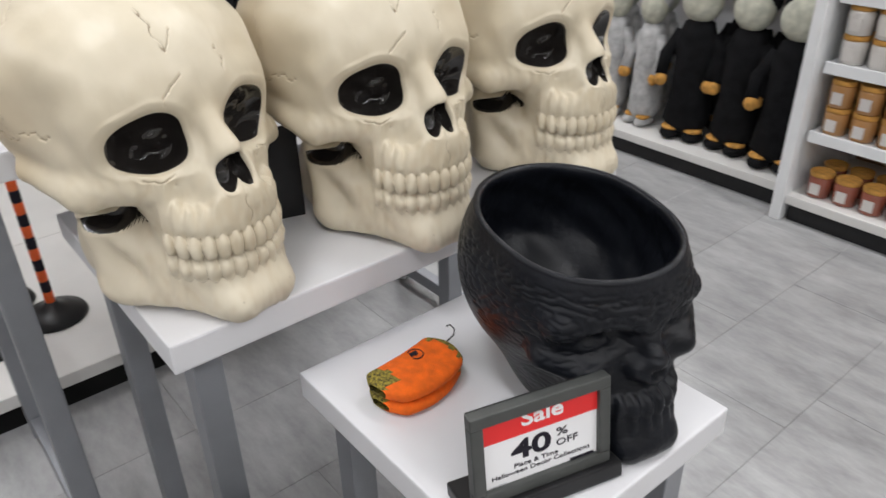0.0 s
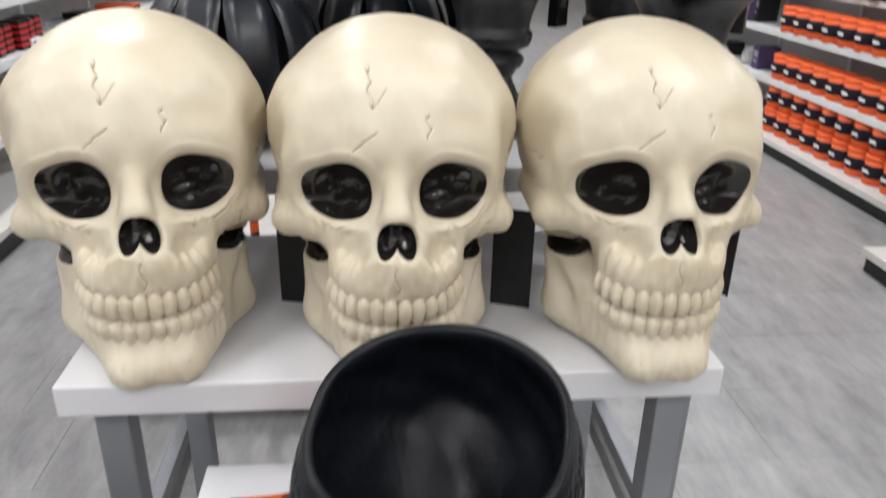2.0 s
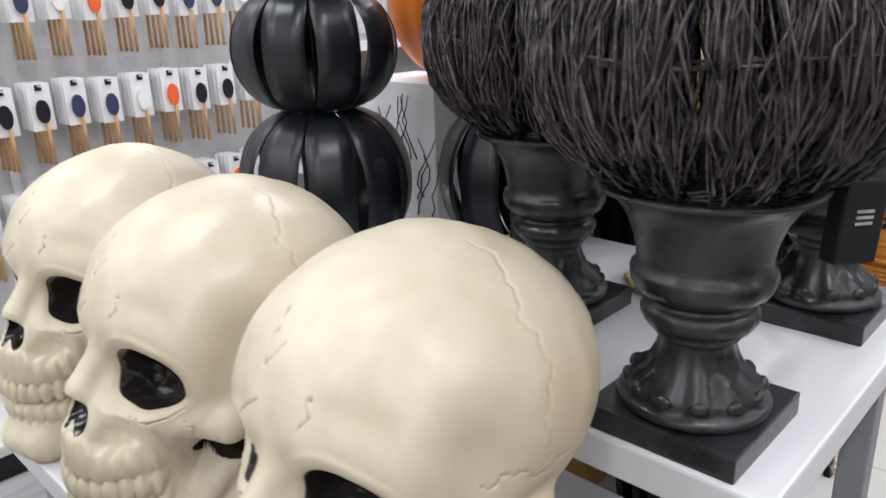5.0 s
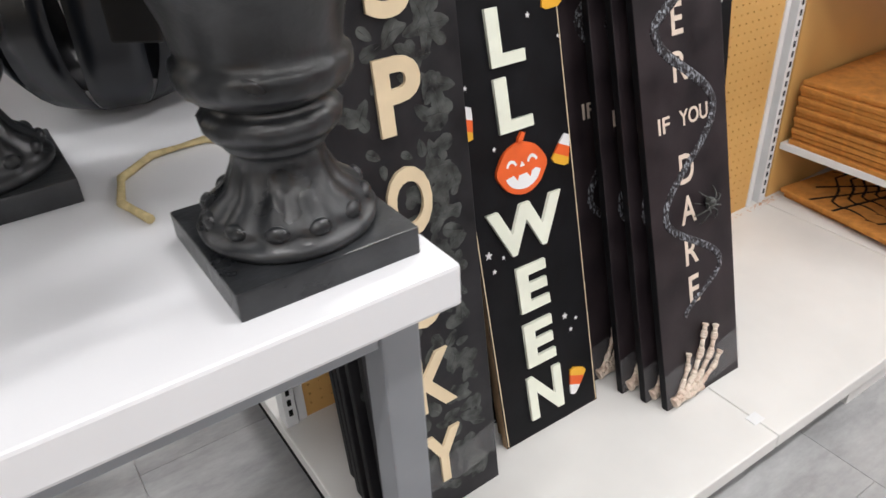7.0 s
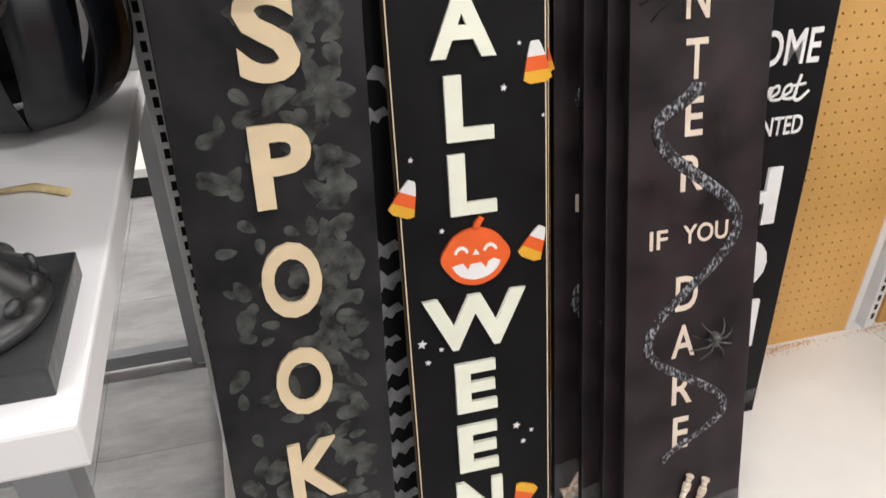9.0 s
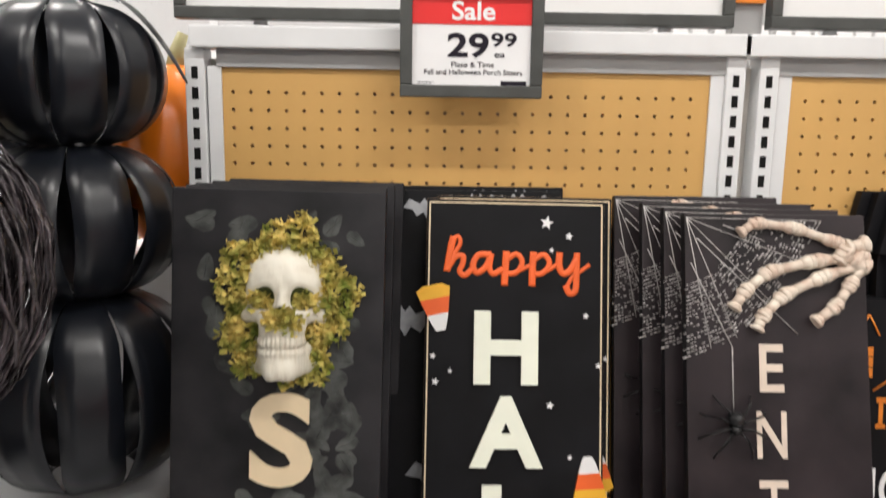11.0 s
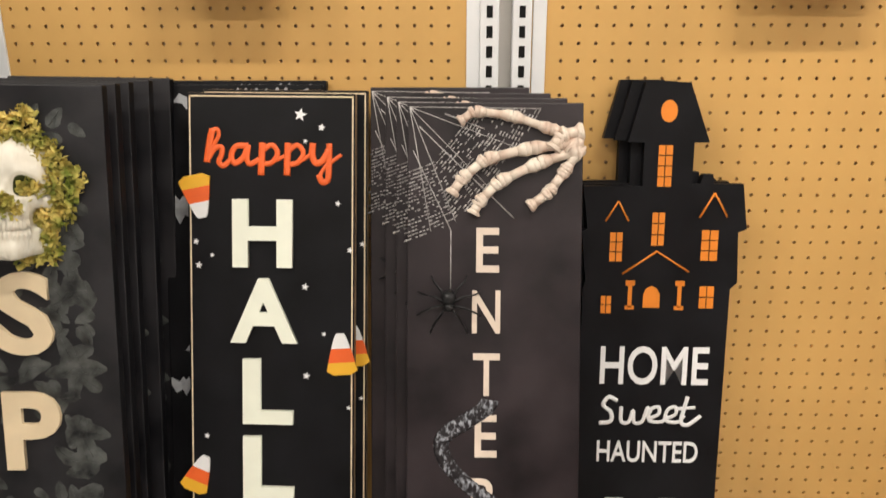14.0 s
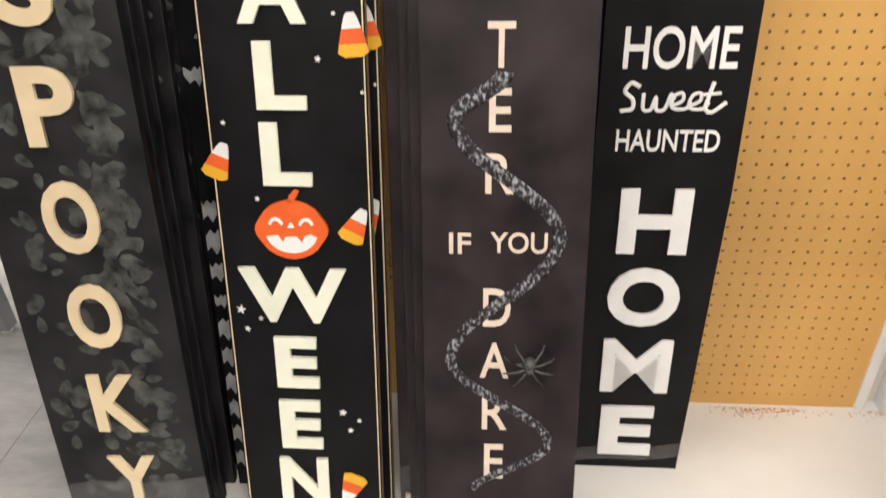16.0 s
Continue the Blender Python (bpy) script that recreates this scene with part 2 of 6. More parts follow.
def tube(bm, pts, r, n=6, taper=1.0, mi=0):
    pts = [Vector(p) for p in pts]
    rings = []
    for i, p in enumerate(pts):
        d = (pts[min(i + 1, len(pts) - 1)] - pts[max(i - 1, 0)]).normalized()
        a = d.orthogonal().normalized()
        b = d.cross(a)
        rr = r * (1 + (taper - 1) * i / max(1, len(pts) - 1))
        rings.append([bm.verts.new(p + a * rr * math.cos(2 * math.pi * k / n) + b * rr * math.sin(2 * math.pi * k / n)) for k in range(n)])
    for q, w in zip(rings, rings[1:]):
        # match the ring starts so that the skin does not twist
        s = min(range(n), key=lambda j: (q[0].co - w[j].co).length)
        for k in range(n):
            f = bm.faces.new((q[k], q[(k + 1) % n], w[(k + 1 + s) % n], w[(k + s) % n]))
            f.smooth, f.material_index = True, mi
    for f in (bm.faces.new(rings[0][::-1]), bm.faces.new(rings[-1])):
        f.material_index = mi
    return bm


def grid_mesh(name, P, closed_u=True, smooth=True, flip=False):
    """P: rows x columns x 3 points as a skin."""
    nr, nc = P.shape[:2]
    idx = np.arange(nr * nc).reshape(nr, nc)
    nxt = np.roll(idx, -1, axis=1) if closed_u else idx[:, 1:]
    cur = idx if closed_u else idx[:, :-1]
    q = np.stack([cur[:-1], nxt[:-1], nxt[1:], cur[1:]], -1).reshape(-1, 4)
    if flip:
        q = q[:, ::-1]
    me = bpy.data.meshes.new(name)
    me.from_pydata(P.reshape(-1, 3).tolist(), [], q.tolist())
    me.polygons.foreach_set("use_smooth", np.full(len(q), smooth))
    me.update()
    return me


def poly(bm, pts, y0, y1, mi=0):
    """A flat outline in x and z, given thickness along y (y0 is the front)."""
    a = [bm.verts.new((x, y0, z)) for x, z in pts]
    b = [bm.verts.new((x, y1, z)) for x, z in pts]
    n = len(pts)
    fs = [bm.faces.new(a), bm.faces.new(b[::-1])]
    fs += [bm.faces.new((a[k], b[k], b[(k + 1) % n], a[(k + 1) % n])) for k in range(n)]
    for f in fs:
        f.material_index = mi
    return bm


GLYPHS = {}


def glyph(text, w, h, depth, fat=0.0, shear=0.0, bevel=0.0):
    """Letters in the x-z plane, lower left at the origin, filling w by h, front at y = -depth."""
    key = (text, w, h, depth, fat, shear, bevel)
    if key in GLYPHS:
        return GLYPHS[key].copy()
    cu = bpy.data.curves.new("text", "FONT")
    cu.body, cu.size, cu.offset, cu.shear, cu.extrude, cu.resolution_u = text, 1.0, fat, shear, 0.5, 4
    ob = bpy.data.objects.new("text", cu)
    scene.collection.objects.link(ob)
    me = bpy.data.meshes.new_from_object(ob.evaluated_get(bpy.context.evaluated_depsgraph_get()))
    bpy.data.objects.remove(ob)
    bpy.data.curves.remove(cu)
    bm = bmesh.new()
    bm.from_mesh(me)
    bpy.data.meshes.remove(me)
    xs, ys = [v.co.x for v in bm.verts], [v.co.y for v in bm.verts]
    x0, x1, y0, y1 = min(xs), max(xs), min(ys), max(ys)
    for v in bm.verts:
        x, y, z = v.co
        v.co = ((x - x0) / (x1 - x0) * w, -depth * (z + 0.5), (y - y0) / (y1 - y0) * h)
    bmesh.ops.recalc_face_normals(bm, faces=bm.faces)
    GLYPHS[key] = bm
    return bm.copy()


def letter(name, text, x, z, w, h, depth, material, parent, y=0.0, **kw):
    bm = glyph(text, w, h, depth, **kw)
    bmesh.ops.translate(bm, verts=bm.verts, vec=(x, y, z))
    return part(name, bm, material, parent)
# ---- the hall ----
hx0_f, hx1_f, hy0_f, hy1_f = -9.0, 12.0, -6.0, 6.0
ob = tagged(part("floor", boxes((hx0_f, hx1_f, hy0_f, hy1_f, -0.10, -0.004)), M["grout"]), "grey wood-look vinyl plank floor with thin joints", "floor", kind="structure")
FLOOR = ob
ob = tagged(part("ceiling", boxes((hx0_f, hx1_f, hy0_f, hy1_f, CEIL, CEIL + 0.1)), M["ceil"]), "plain white shop ceiling with strip lights", "ceiling", kind="structure")
for nm, r in (("wall_west", (hx0_f - 0.15, hx0_f, hy0_f, hy1_f, 0, CEIL)), ("wall_east", (hx1_f, hx1_f + 0.15, hy0_f, hy1_f, 0, CEIL)),
              ("wall_south", (hx0_f, hx1_f, hy0_f - 0.15, hy0_f, 0, CEIL)), ("wall_north", (hx0_f, hx1_f, hy1_f, hy1_f + 0.15, 0, CEIL))):
    tagged(part(nm, boxes(r), M["wall_paint"]), "plain light painted shop wall", "wall", kind="structure")
for lx, ly in LAMPS:
    t = thing("ceiling_light", pose(lx, ly, CEIL), "white metal strip light housing on the ceiling", "ceiling light", "strip lights")
    part("housing", boxes((-0.66, 0.66, -0.11, 0.11, -0.10, 0.0), bev=0.01), M["steel"], t)
# ---- nested display tables ----
DECK = 0.10


def display_table(x0, x1, y0, y1, z, label, leg=0.042, inset=0.03, thick=0.045):
    t = thing("display_table", pose(0, 0, 0), label, "table", "nested display tables")
    part("tabletop", boxes((x0, x1, y0, y1, z - thick, z), bev=0.004), M["white"], t)
    for lx in (x0 + inset, x1 - inset - leg):
        for ly in (y0 + inset, y1 - inset - leg):
            part("leg", boxes((lx, lx + leg, ly, ly + leg, 0.012, z - thick), bev=0.003), M["leg"], t)
            bm = lathe([(0.014, 0.0), (0.016, 0.004), (0.016, 0.009), (0.008, 0.012)], 12)
            bmesh.ops.translate(bm, verts=bm.verts, vec=(lx + leg / 2, ly + leg / 2, 0))
            part("foot", bm, M["steel"], t)
    for ly in (y0 + inset, y1 - inset - leg):
        part("stretcher", boxes((x0 + inset + leg, x1 - inset - leg, ly + 0.004, ly + leg - 0.004, 0.03, 0.07), bev=0.003), M["leg"], t)
        part("rail", boxes((x0 + inset + leg, x1 - inset - leg, ly + 0.004, ly + leg - 0.004, z - thick - 0.04, z - thick), bev=0.003), M["leg"], t)
    return t


TALL, MID, LOW = 0.892, 0.731, 0.596
display_table(-1.405, -0.817, -0.705, 0.50, TALL, "tall white-topped display table on grey metal legs")
display_table(-1.77, -1.29, -0.509, 0.345, MID, "middle white-topped nesting table on grey metal legs")
display_table(-2.204, -1.76, -0.224, 0.175, LOW, "small low white-topped nesting table on grey metal legs")
# ---- skulls shaped from smooth-blended forms ----
def ell(p, c, r):
    k = np.sqrt((((p - c) / r) ** 2).sum(-1))
    return (k - 1) * min(r)


def cap(p, a, b, r):
    a, b = np.array(a), np.array(b)
    h = np.clip(((p - a) @ (b - a)) / ((b - a) @ (b - a)), 0, 1)
    return np.linalg.norm(p - a - h[..., None] * (b - a), axis=-1) - r


def smin(a, b, k):
    h = np.clip(0.5 + 0.5 * (b - a) / k, 0, 1)
    return b * (1 - h) + a * h - k * h * (1 - h)


def smax(a, b, k):
    return -smin(-a, -b, k)


def holes(P):
    """Eye sockets, nose and the slots under the cheek arches, over the closed form: below 1 is inside."""
    x, y, z = P[..., 0], np.abs(P[..., 1]), P[..., 2]
    a = math.radians(-8)
    u, w = y - 0.0725, z - 0.2375
    u, w = u * math.cos(a) + w * math.sin(a), -u * math.sin(a) + w * math.cos(a)
    eye = (np.abs(u / 0.0435) ** 2.4 + np.abs(w / (0.0350 - 0.003 * np.tanh(u / 0.02))) ** 2.4) ** (1 / 2.4)
    eye = np.where(x > 0.02, eye, 9)
    # two leaning lobes that meet at the top
    nose = np.sqrt(((y - 0.0125 + 0.26 * (z - 0.182)) / 0.0130) ** 2 + ((z - 0.195) / 0.0220) ** 2)
    nose = np.where(x > 0.1, nose, 9)
    slot = np.sqrt(((x - 0.046) / 0.042) ** 2 + ((z - 0.124 - 0.12 * (x - 0.05)) / 0.0135) ** 2)
    slot = np.where(y > 0.06, slot, 9)
    return eye, nose, slot


def skull_form(p):
    """Face towards +x, up +z, base at z = 0; about 0.42 high, with a sloping brow and a jutting chin."""
    q = p.copy()
    q[..., 1] = np.abs(q[..., 1])
    d = ell(q, np.array((-0.043, 0, 0.272)), np.array((0.166, 0.165, 0.146)))
    d = smin(d, ell(q, np.array((0.028, 0, 0.285)), np.array((0.098, 0.136, 0.088))), 0.05)
    # brow, middle of the face, bridge, cheeks, arch
    d = smin(d, cap(q, (0.116, 0.026, 0.280), (0.076, 0.124, 0.264), 0.013), 0.04)
    d = smin(d, ell(q, np.array((0.058, 0, 0.222)), np.array((0.064, 0.140, 0.066))), 0.03)
    d = smin(d, cap(q, (0.128, 0, 0.268), (0.170, 0, 0.222), 0.0135), 0.020)
    d = smin(d, ell(q, np.array((0.100, 0, 0.178)), np.array((0.080, 0.060, 0.055))), 0.03)
    d = smin(d, cap(q, (0.118, 0.072, 0.188), (0.066, 0.130, 0.178), 0.020), 0.025)
    d = smin(d, cap(q, (0.066, 0.134, 0.178), (-0.03, 0.146, 0.190), 0.0145), 0.02)
    # upper jaw and mandible
    d = smin(d, ell(q, np.array((0.112, 0, 0.138)), np.array((0.086, 0.080, 0.052))), 0.03)
    d = smin(d, ell(q, np.array((0.112, 0, 0.070)), np.array((0.086, 0.080, 0.074))), 0.02)
    d = smin(d, cap(q, (0.186, 0.024, 0.024), (0.190, 0, 0.026), 0.025), 0.03)
    d = smin(d, cap(q, (0.176, 0.032, 0.024), (0.030, 0.098, 0.030), 0.024), 0.02)
    d = smin(d, cap(q, (0.034, 0.099, 0.030), (0.012, 0.104, 0.135), 0.021), 0.03)
    d = smin(d, cap(q, (0.105, 0.066, 0.045), (0.044, 0.098, 0.120), 0.017), 0.022)
    d = smin(d, ell(q, np.array((-0.03, 0, 0.06)), np.array((0.10, 0.105, 0.11))), 0.04)
    # hollows of cheek and temple, dents above the canines
    d = smax(d, -ell(q, np.array((0.094, 0.118, 0.128)), np.array((0.036, 0.030, 0.026))), 0.018)
    d = smax(d, -ell(q, np.array((0.072, 0.184, 0.270)), np.array((0.040, 0.034, 0.044))), 0.05)
    d = smax(d, -ell(q, np.array((0.178, 0.058, 0.172)), np.array((0.026, 0.016, 0.018))), 0.02)
    # teeth
    for row, (zc, hz, rx, ry) in enumerate(((0.1075, 0.0165, 0.087, 0.081), (0.0785, 0.0140, 0.085, 0.079))):
        for k in range(7):
            a = math.radians((5.6 + 11.3 * k) * (1.03 if row else 1.0))
            c = np.array((0.112 + rx * math.cos(a), ry * math.sin(a), zc + 0.004 * (1 - math.cos(a))))
            d = smin(d, ell(q, c, np.array((0.0078, 0.0090, hz * (1 - 0.03 * k)))), 0.0024)
            root = np.array((0.110 + (rx - 0.002) * math.cos(a), (ry - 0.002) * math.sin(a), zc + (0.032 if row == 0 else -0.024)))
            d = smin(d, ell(q, root, np.array((0.0030, 0.0045, 0.016))), 0.010)
    gap = np.abs(p[..., 2] - 0.0925 - 0.03 * np.clip(0.165 - q[..., 0], 0, 1)) - 0.0016
    d = smax(d, -np.maximum(gap, 0.128 - q[..., 0] - 0.1 * q[..., 1]), 0.003)
    return np.maximum(d, -p[..., 2])


def line_field(a, b, pts, width):
    """How near the points (a, b) lie to a broken line: 1 on it, falling to 0."""
    best = np.full(a.shape, 9.0)
    for (x0, y0), (x1, y1) in zip(pts, pts[1:]):
        dx, dy = x1 - x0, y1 - y0
        h = np.clip(((a - x0) * dx + (b - y0) * dy) / (dx * dx + dy * dy), 0, 1)
        best = np.minimum(best, np.hypot(a - x0 - h * dx, b - y0 - h * dy))
    return np.exp(-(best / width) ** 2)


CRACKS = [[(-0.031, 0.376), (-0.028, 0.360), (-0.032, 0.349), (-0.024, 0.334)], [(-0.010, 0.352), (-0.018, 0.341), (-0.024, 0.334)], [(-0.021, 0.308), (-0.036, 0.299), (-0.050, 0.286), (-0.047, 0.268)],
          [(-0.100, 0.208), (-0.086, 0.196), (-0.070, 0.193), (-0.054, 0.199)], [(0.062, 0.196), (0.082, 0.191), (0.100, 0.197), (0.112, 0.207)], [(0.112, 0.192), (0.120, 0.182), (0.118, 0.172)],
          [(0.036, 0.300), (0.041, 0.312), (0.037, 0.325)]]


def seams(p):
    """Thin wandering crack lines over the vault: how far they cut in."""
    x, y, z = p[..., 0], p[..., 1], p[..., 2]
    wob = 0.0022 * np.sin(z * 410 + 3 * np.sin(y * 190)) + 0.0012 * np.sin(y * 830 + z * 300)
    front = np.zeros(x.shape)
    for pts in CRACKS:
        front = np.maximum(front, line_field(y + wob * 0.7, z + wob * 0.4, pts, 0.0010))
    front = front * (x > 0.02)
    w1 = 0.007 * np.sin(z * 90) + 0.003 * np.sin(z * 260 + 1) + 0.0015 * np.sin(z * 620)
    cut = np.exp(-((x + 0.020 - w1 + 0.25 * (z - 0.3)) / 0.0015) ** 2) * (z > 0.245) * (np.abs(y) > 0.05)
    w2 = 0.005 * np.sin(x * 110) + 0.0025 * np.sin(x * 330) + 0.0012 * np.sin(x * 800)
    side = np.exp(-((z - 0.246 - w2 - 0.12 * x) / 0.0016) ** 2) * (np.abs(y) > 0.10) * (x < 0.045) * (x > -0.16)
    # brown lines round the teeth and down from the nose
    a = np.degrees(np.arctan2(np.abs(y) / 0.080, (x - 0.112) / 0.084))
    jaw = (x > 0.100) & (a < 84)
    rows = ((z > 0.066) & (z < 0.125)).astype(float)
    near = np.abs((a + 5.65) % 11.3 - 5.65)
    gaps = np.exp(-(near / 0.85) ** 2) * rows
    wave = 0.0035 * np.cos(np.radians(a * 360 / 11.3 - 180))
    gum = np.exp(-((z - 0.1245 - wave) / 0.0016) ** 2) + np.exp(-((z - 0.0640 + wave) / 0.0016) ** 2)
    bite = np.exp(-((z - 0.0928 - 0.03 * np.clip(0.165 - x, 0, 1)) / 0.0017) ** 2)
    teeth = np.clip(gaps + gum + bite, 0, 1) * jaw * 0.75
    lip = np.exp(-((y - 0.003 * np.sin(z * 190)) / 0.0009) ** 2) * (x > 0.12) * (z > 0.130) * (z < 0.166)
    # small drilled dents on the chin and cheek
    dents = np.exp(-((np.abs(y) - 0.038) ** 2 + (z - 0.034) ** 2) / 0.0032 ** 2) * (x > 0.12) + np.exp(-((np.abs(y) - 0.058) ** 2 + (z - 0.186) ** 2) / 0.003 ** 2) * (x > 0.06)
    return np.clip(cut * 0.8 + side + front + teeth + lip + dents * 0.7, 0, 1)


def skull_mesh(name, nu=480, nv=380, cracks=True):
    c = np.array((0.02, 0.0, 0.180))
    # denser columns towards the face
    s = np.linspace(0, 1, nu, endpoint=False)
    az = 2 * np.pi * s - 0.55 * np.sin(2 * np.pi * s)
    el = np.linspace(-np.pi / 2 + 0.0008, np.pi / 2 - 0.0008, nv)
    A, E = np.meshgrid(az, el)
    way = np.stack([np.cos(E) * np.cos(A), np.cos(E) * np.sin(A), np.sin(E)], -1)
    r = np.full(A.shape, 0.36)
    for _ in range(46):
        r = r - 0.8 * skull_form(c + way * r[..., None])
        r = np.clip(r, 0.02, 0.4)
    P = c + way * r[..., None]
    eye, nose, slot = holes(P)
    ease = lambda t: t * t * (3 - 2 * t)
    bowl = ease(np.clip((1.10 - eye) / 0.42, 0, 1)) * 0.030
    wrinkle = np.array([noise.noise(Vector(p) * 30) + 0.5 * noise.noise(Vector(p) * 64) for p in P.reshape(-1, 3)]).reshape(A.shape)
    bowl = bowl + ease(np.clip((0.9 - eye) / 0.3, 0, 1)) * 0.0095 * wrinkle
    brow = 0.0016 * np.exp(-((eye - 1.22) / 0.12) ** 2)
    r = r - bowl + brow - (0.020 + 0.006 * wrinkle) * ease(np.clip((1.08 - nose) / 0.35, 0, 1)) - 0.030 * ease(np.clip((1.06 - slot) / 0.30, 0, 1))
    P = c + way * r[..., None]
    open_ = np.clip((np.minimum(np.minimum(eye, slot), nose) - 1.05) / 0.2, 0, 1)
    cut = seams(P) * open_ if cracks else np.zeros(A.shape)
    lump = np.array([noise.noise(Vector(p) * 13) + 0.35 * noise.noise(Vector(p) * 34) for p in P.reshape(-1, 3)]).reshape(A.shape)
    fine = np.array([noise.noise(Vector((p[0] * 1.0, p[1] * 1.6, p[2] * 0.7)) * 75) for p in P.reshape(-1, 3)]).reshape(A.shape)
    face = np.clip((P[..., 0] - 0.04) / 0.05, 0, 1) * np.clip((0.235 - P[..., 2]) / 0.04, 0.15, 1)
    P = P - way * (0.0022 * cut)[..., None] + way * ((0.0044 * lump + 0.0016 * face * fine) * open_)[..., None]
    P[..., 2] = np.maximum(P[..., 2], 0)
    me = grid_mesh(name, P)
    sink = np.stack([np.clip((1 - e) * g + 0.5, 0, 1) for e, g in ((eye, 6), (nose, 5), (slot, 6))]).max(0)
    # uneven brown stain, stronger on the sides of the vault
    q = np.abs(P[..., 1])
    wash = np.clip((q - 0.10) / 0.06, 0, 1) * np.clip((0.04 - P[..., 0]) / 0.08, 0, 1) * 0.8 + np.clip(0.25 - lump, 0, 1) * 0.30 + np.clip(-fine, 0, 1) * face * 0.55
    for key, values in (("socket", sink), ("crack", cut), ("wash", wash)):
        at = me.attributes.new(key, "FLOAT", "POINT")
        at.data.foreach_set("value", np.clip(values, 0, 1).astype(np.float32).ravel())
    return me


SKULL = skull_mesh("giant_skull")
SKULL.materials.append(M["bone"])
for x, y, turn in ((-1.581, 0.255, 192), (-1.605, -0.077, 180), (-1.602, -0.416, 179.5)):
    ob = new("skull_decoration", SKULL)
    ob.matrix_basis = pose(x, y, MID, 0, 0, turn)
    tagged(ob, "giant cream resin skull with glossy black eye sockets", "skull", "giant skulls")

# black hang tags at the backs of the skulls
for x, y, turn in ((-1.560, 0.062, 75), (-1.585, -0.252, 70), (-1.545, -0.592, 15)):
    t = thing("hang_tag", pose(x, y, MID, 0, 0, turn), "black printed cardboard tag standing beside a skull", "tag", "skull tags")
    part("card", boxes((-0.030, 0.030, -0.0006, 0.0006, 0.0, 0.155), bev=0.0002), M["black_plastic"], t)
    part("print_bars", boxes((-0.018, 0.010, -0.0012, -0.0006, 0.120, 0.126), (-0.018, 0.002, -0.0012, -0.0006, 0.108, 0.112)), M["grey_print"], t)
    part("photo_patch", boxes((-0.020, 0.020, -0.0012, -0.0006, 0.03, 0.085)), M["bone_hand"], t)

# ---- sign gondola: deck, pegboards, slotted uprights, header panels ----
PITCH = 0.78


def peg_sheet(name, x0, x1, z0, z1, y, hx, hz, material, parent, step=0.0254, rad=0.0029, deep=0.005):
    """A board in the x-z plane with real round holes on a grid that passes through (hx, hz)."""
    i0, i1 = math.ceil((x0 + step / 2 - hx) / step), math.floor((x1 - step / 2 - hx) / step)
    k0, k1 = math.ceil((z0 + step / 2 - hz) / step), math.floor((z1 - step / 2 - hz) / step)
    ang = np.radians(np.arange(8) * 45 + 22.5)
    ring = np.stack([np.cos(ang) * rad, np.sin(ang) * rad], -1)
    h = step / 2
    sq = np.array([(h, h), (-h, h), (-h, -h), (h, -h)])
    V, F = [], []
    for i in range(i0, i1 + 1):
        for k in range(k0, k1 + 1):
            c, b = (hx + i * step, hz + k * step), len(V)
            V += [(c[0] + p[0], y, c[1] + p[1]) for p in sq] + [(c[0] + p[0], y, c[1] + p[1]) for p in ring] + [(c[0] + p[0], y + deep, c[1] + p[1]) for p in ring]
            for s in range(4):
                # two ring points belong to each corner
                a1, a2 = 4 + (2 * s) % 8, 4 + (2 * s + 1) % 8
                nx = 4 + (2 * s + 2) % 8
                F += [(b + s, b + a1, b + a2), (b + s, b + a2, b + nx, b + (s + 1) % 4)]
            F += [(b + 4 + s, b + 12 + s, b + 12 + (s + 1) % 8, b + 4 + (s + 1) % 8) for s in range(8)]
    xa, xb = hx + i0 * step - h, hx + i1 * step + h
    za, zb = hz + k0 * step - h, hz + k1 * step + h
    for q in ((x0, xa, z0, z1), (xb, x1, z0, z1), (xa, xb, z0, za), (xa, xb, zb, z1)):
        b = len(V)
        V += [(q[0], y, q[2]), (q[1], y, q[2]), (q[1], y, q[3]), (q[0], y, q[3])]
        F.append((b, b + 1, b + 2, b + 3))
    me = bpy.data.meshes.new(name)
    me.from_pydata(V, [], F)
    me.materials.append(material)
    ob = new(name, me)
    ob.parent = parent
    return ob


def slotted_upright(x, z0, z1, parent, w=0.028, y=-0.010):
    V = boxes((x - w / 2, x + w / 2, y, 0.03, z0, z1), bev=0.002)
    up = part("upright", V, M["steel"], parent)
    bm = bmesh.new()
    z = z0 + 0.03
    while z < z1 - 0.03:
        box(bm, x - 0.0045, x + 0.0045, y - 0.0006, y + 0.004, z, z + 0.017)
        z += 0.0285
    part("slots", bm, M["dark"], up)
    return up


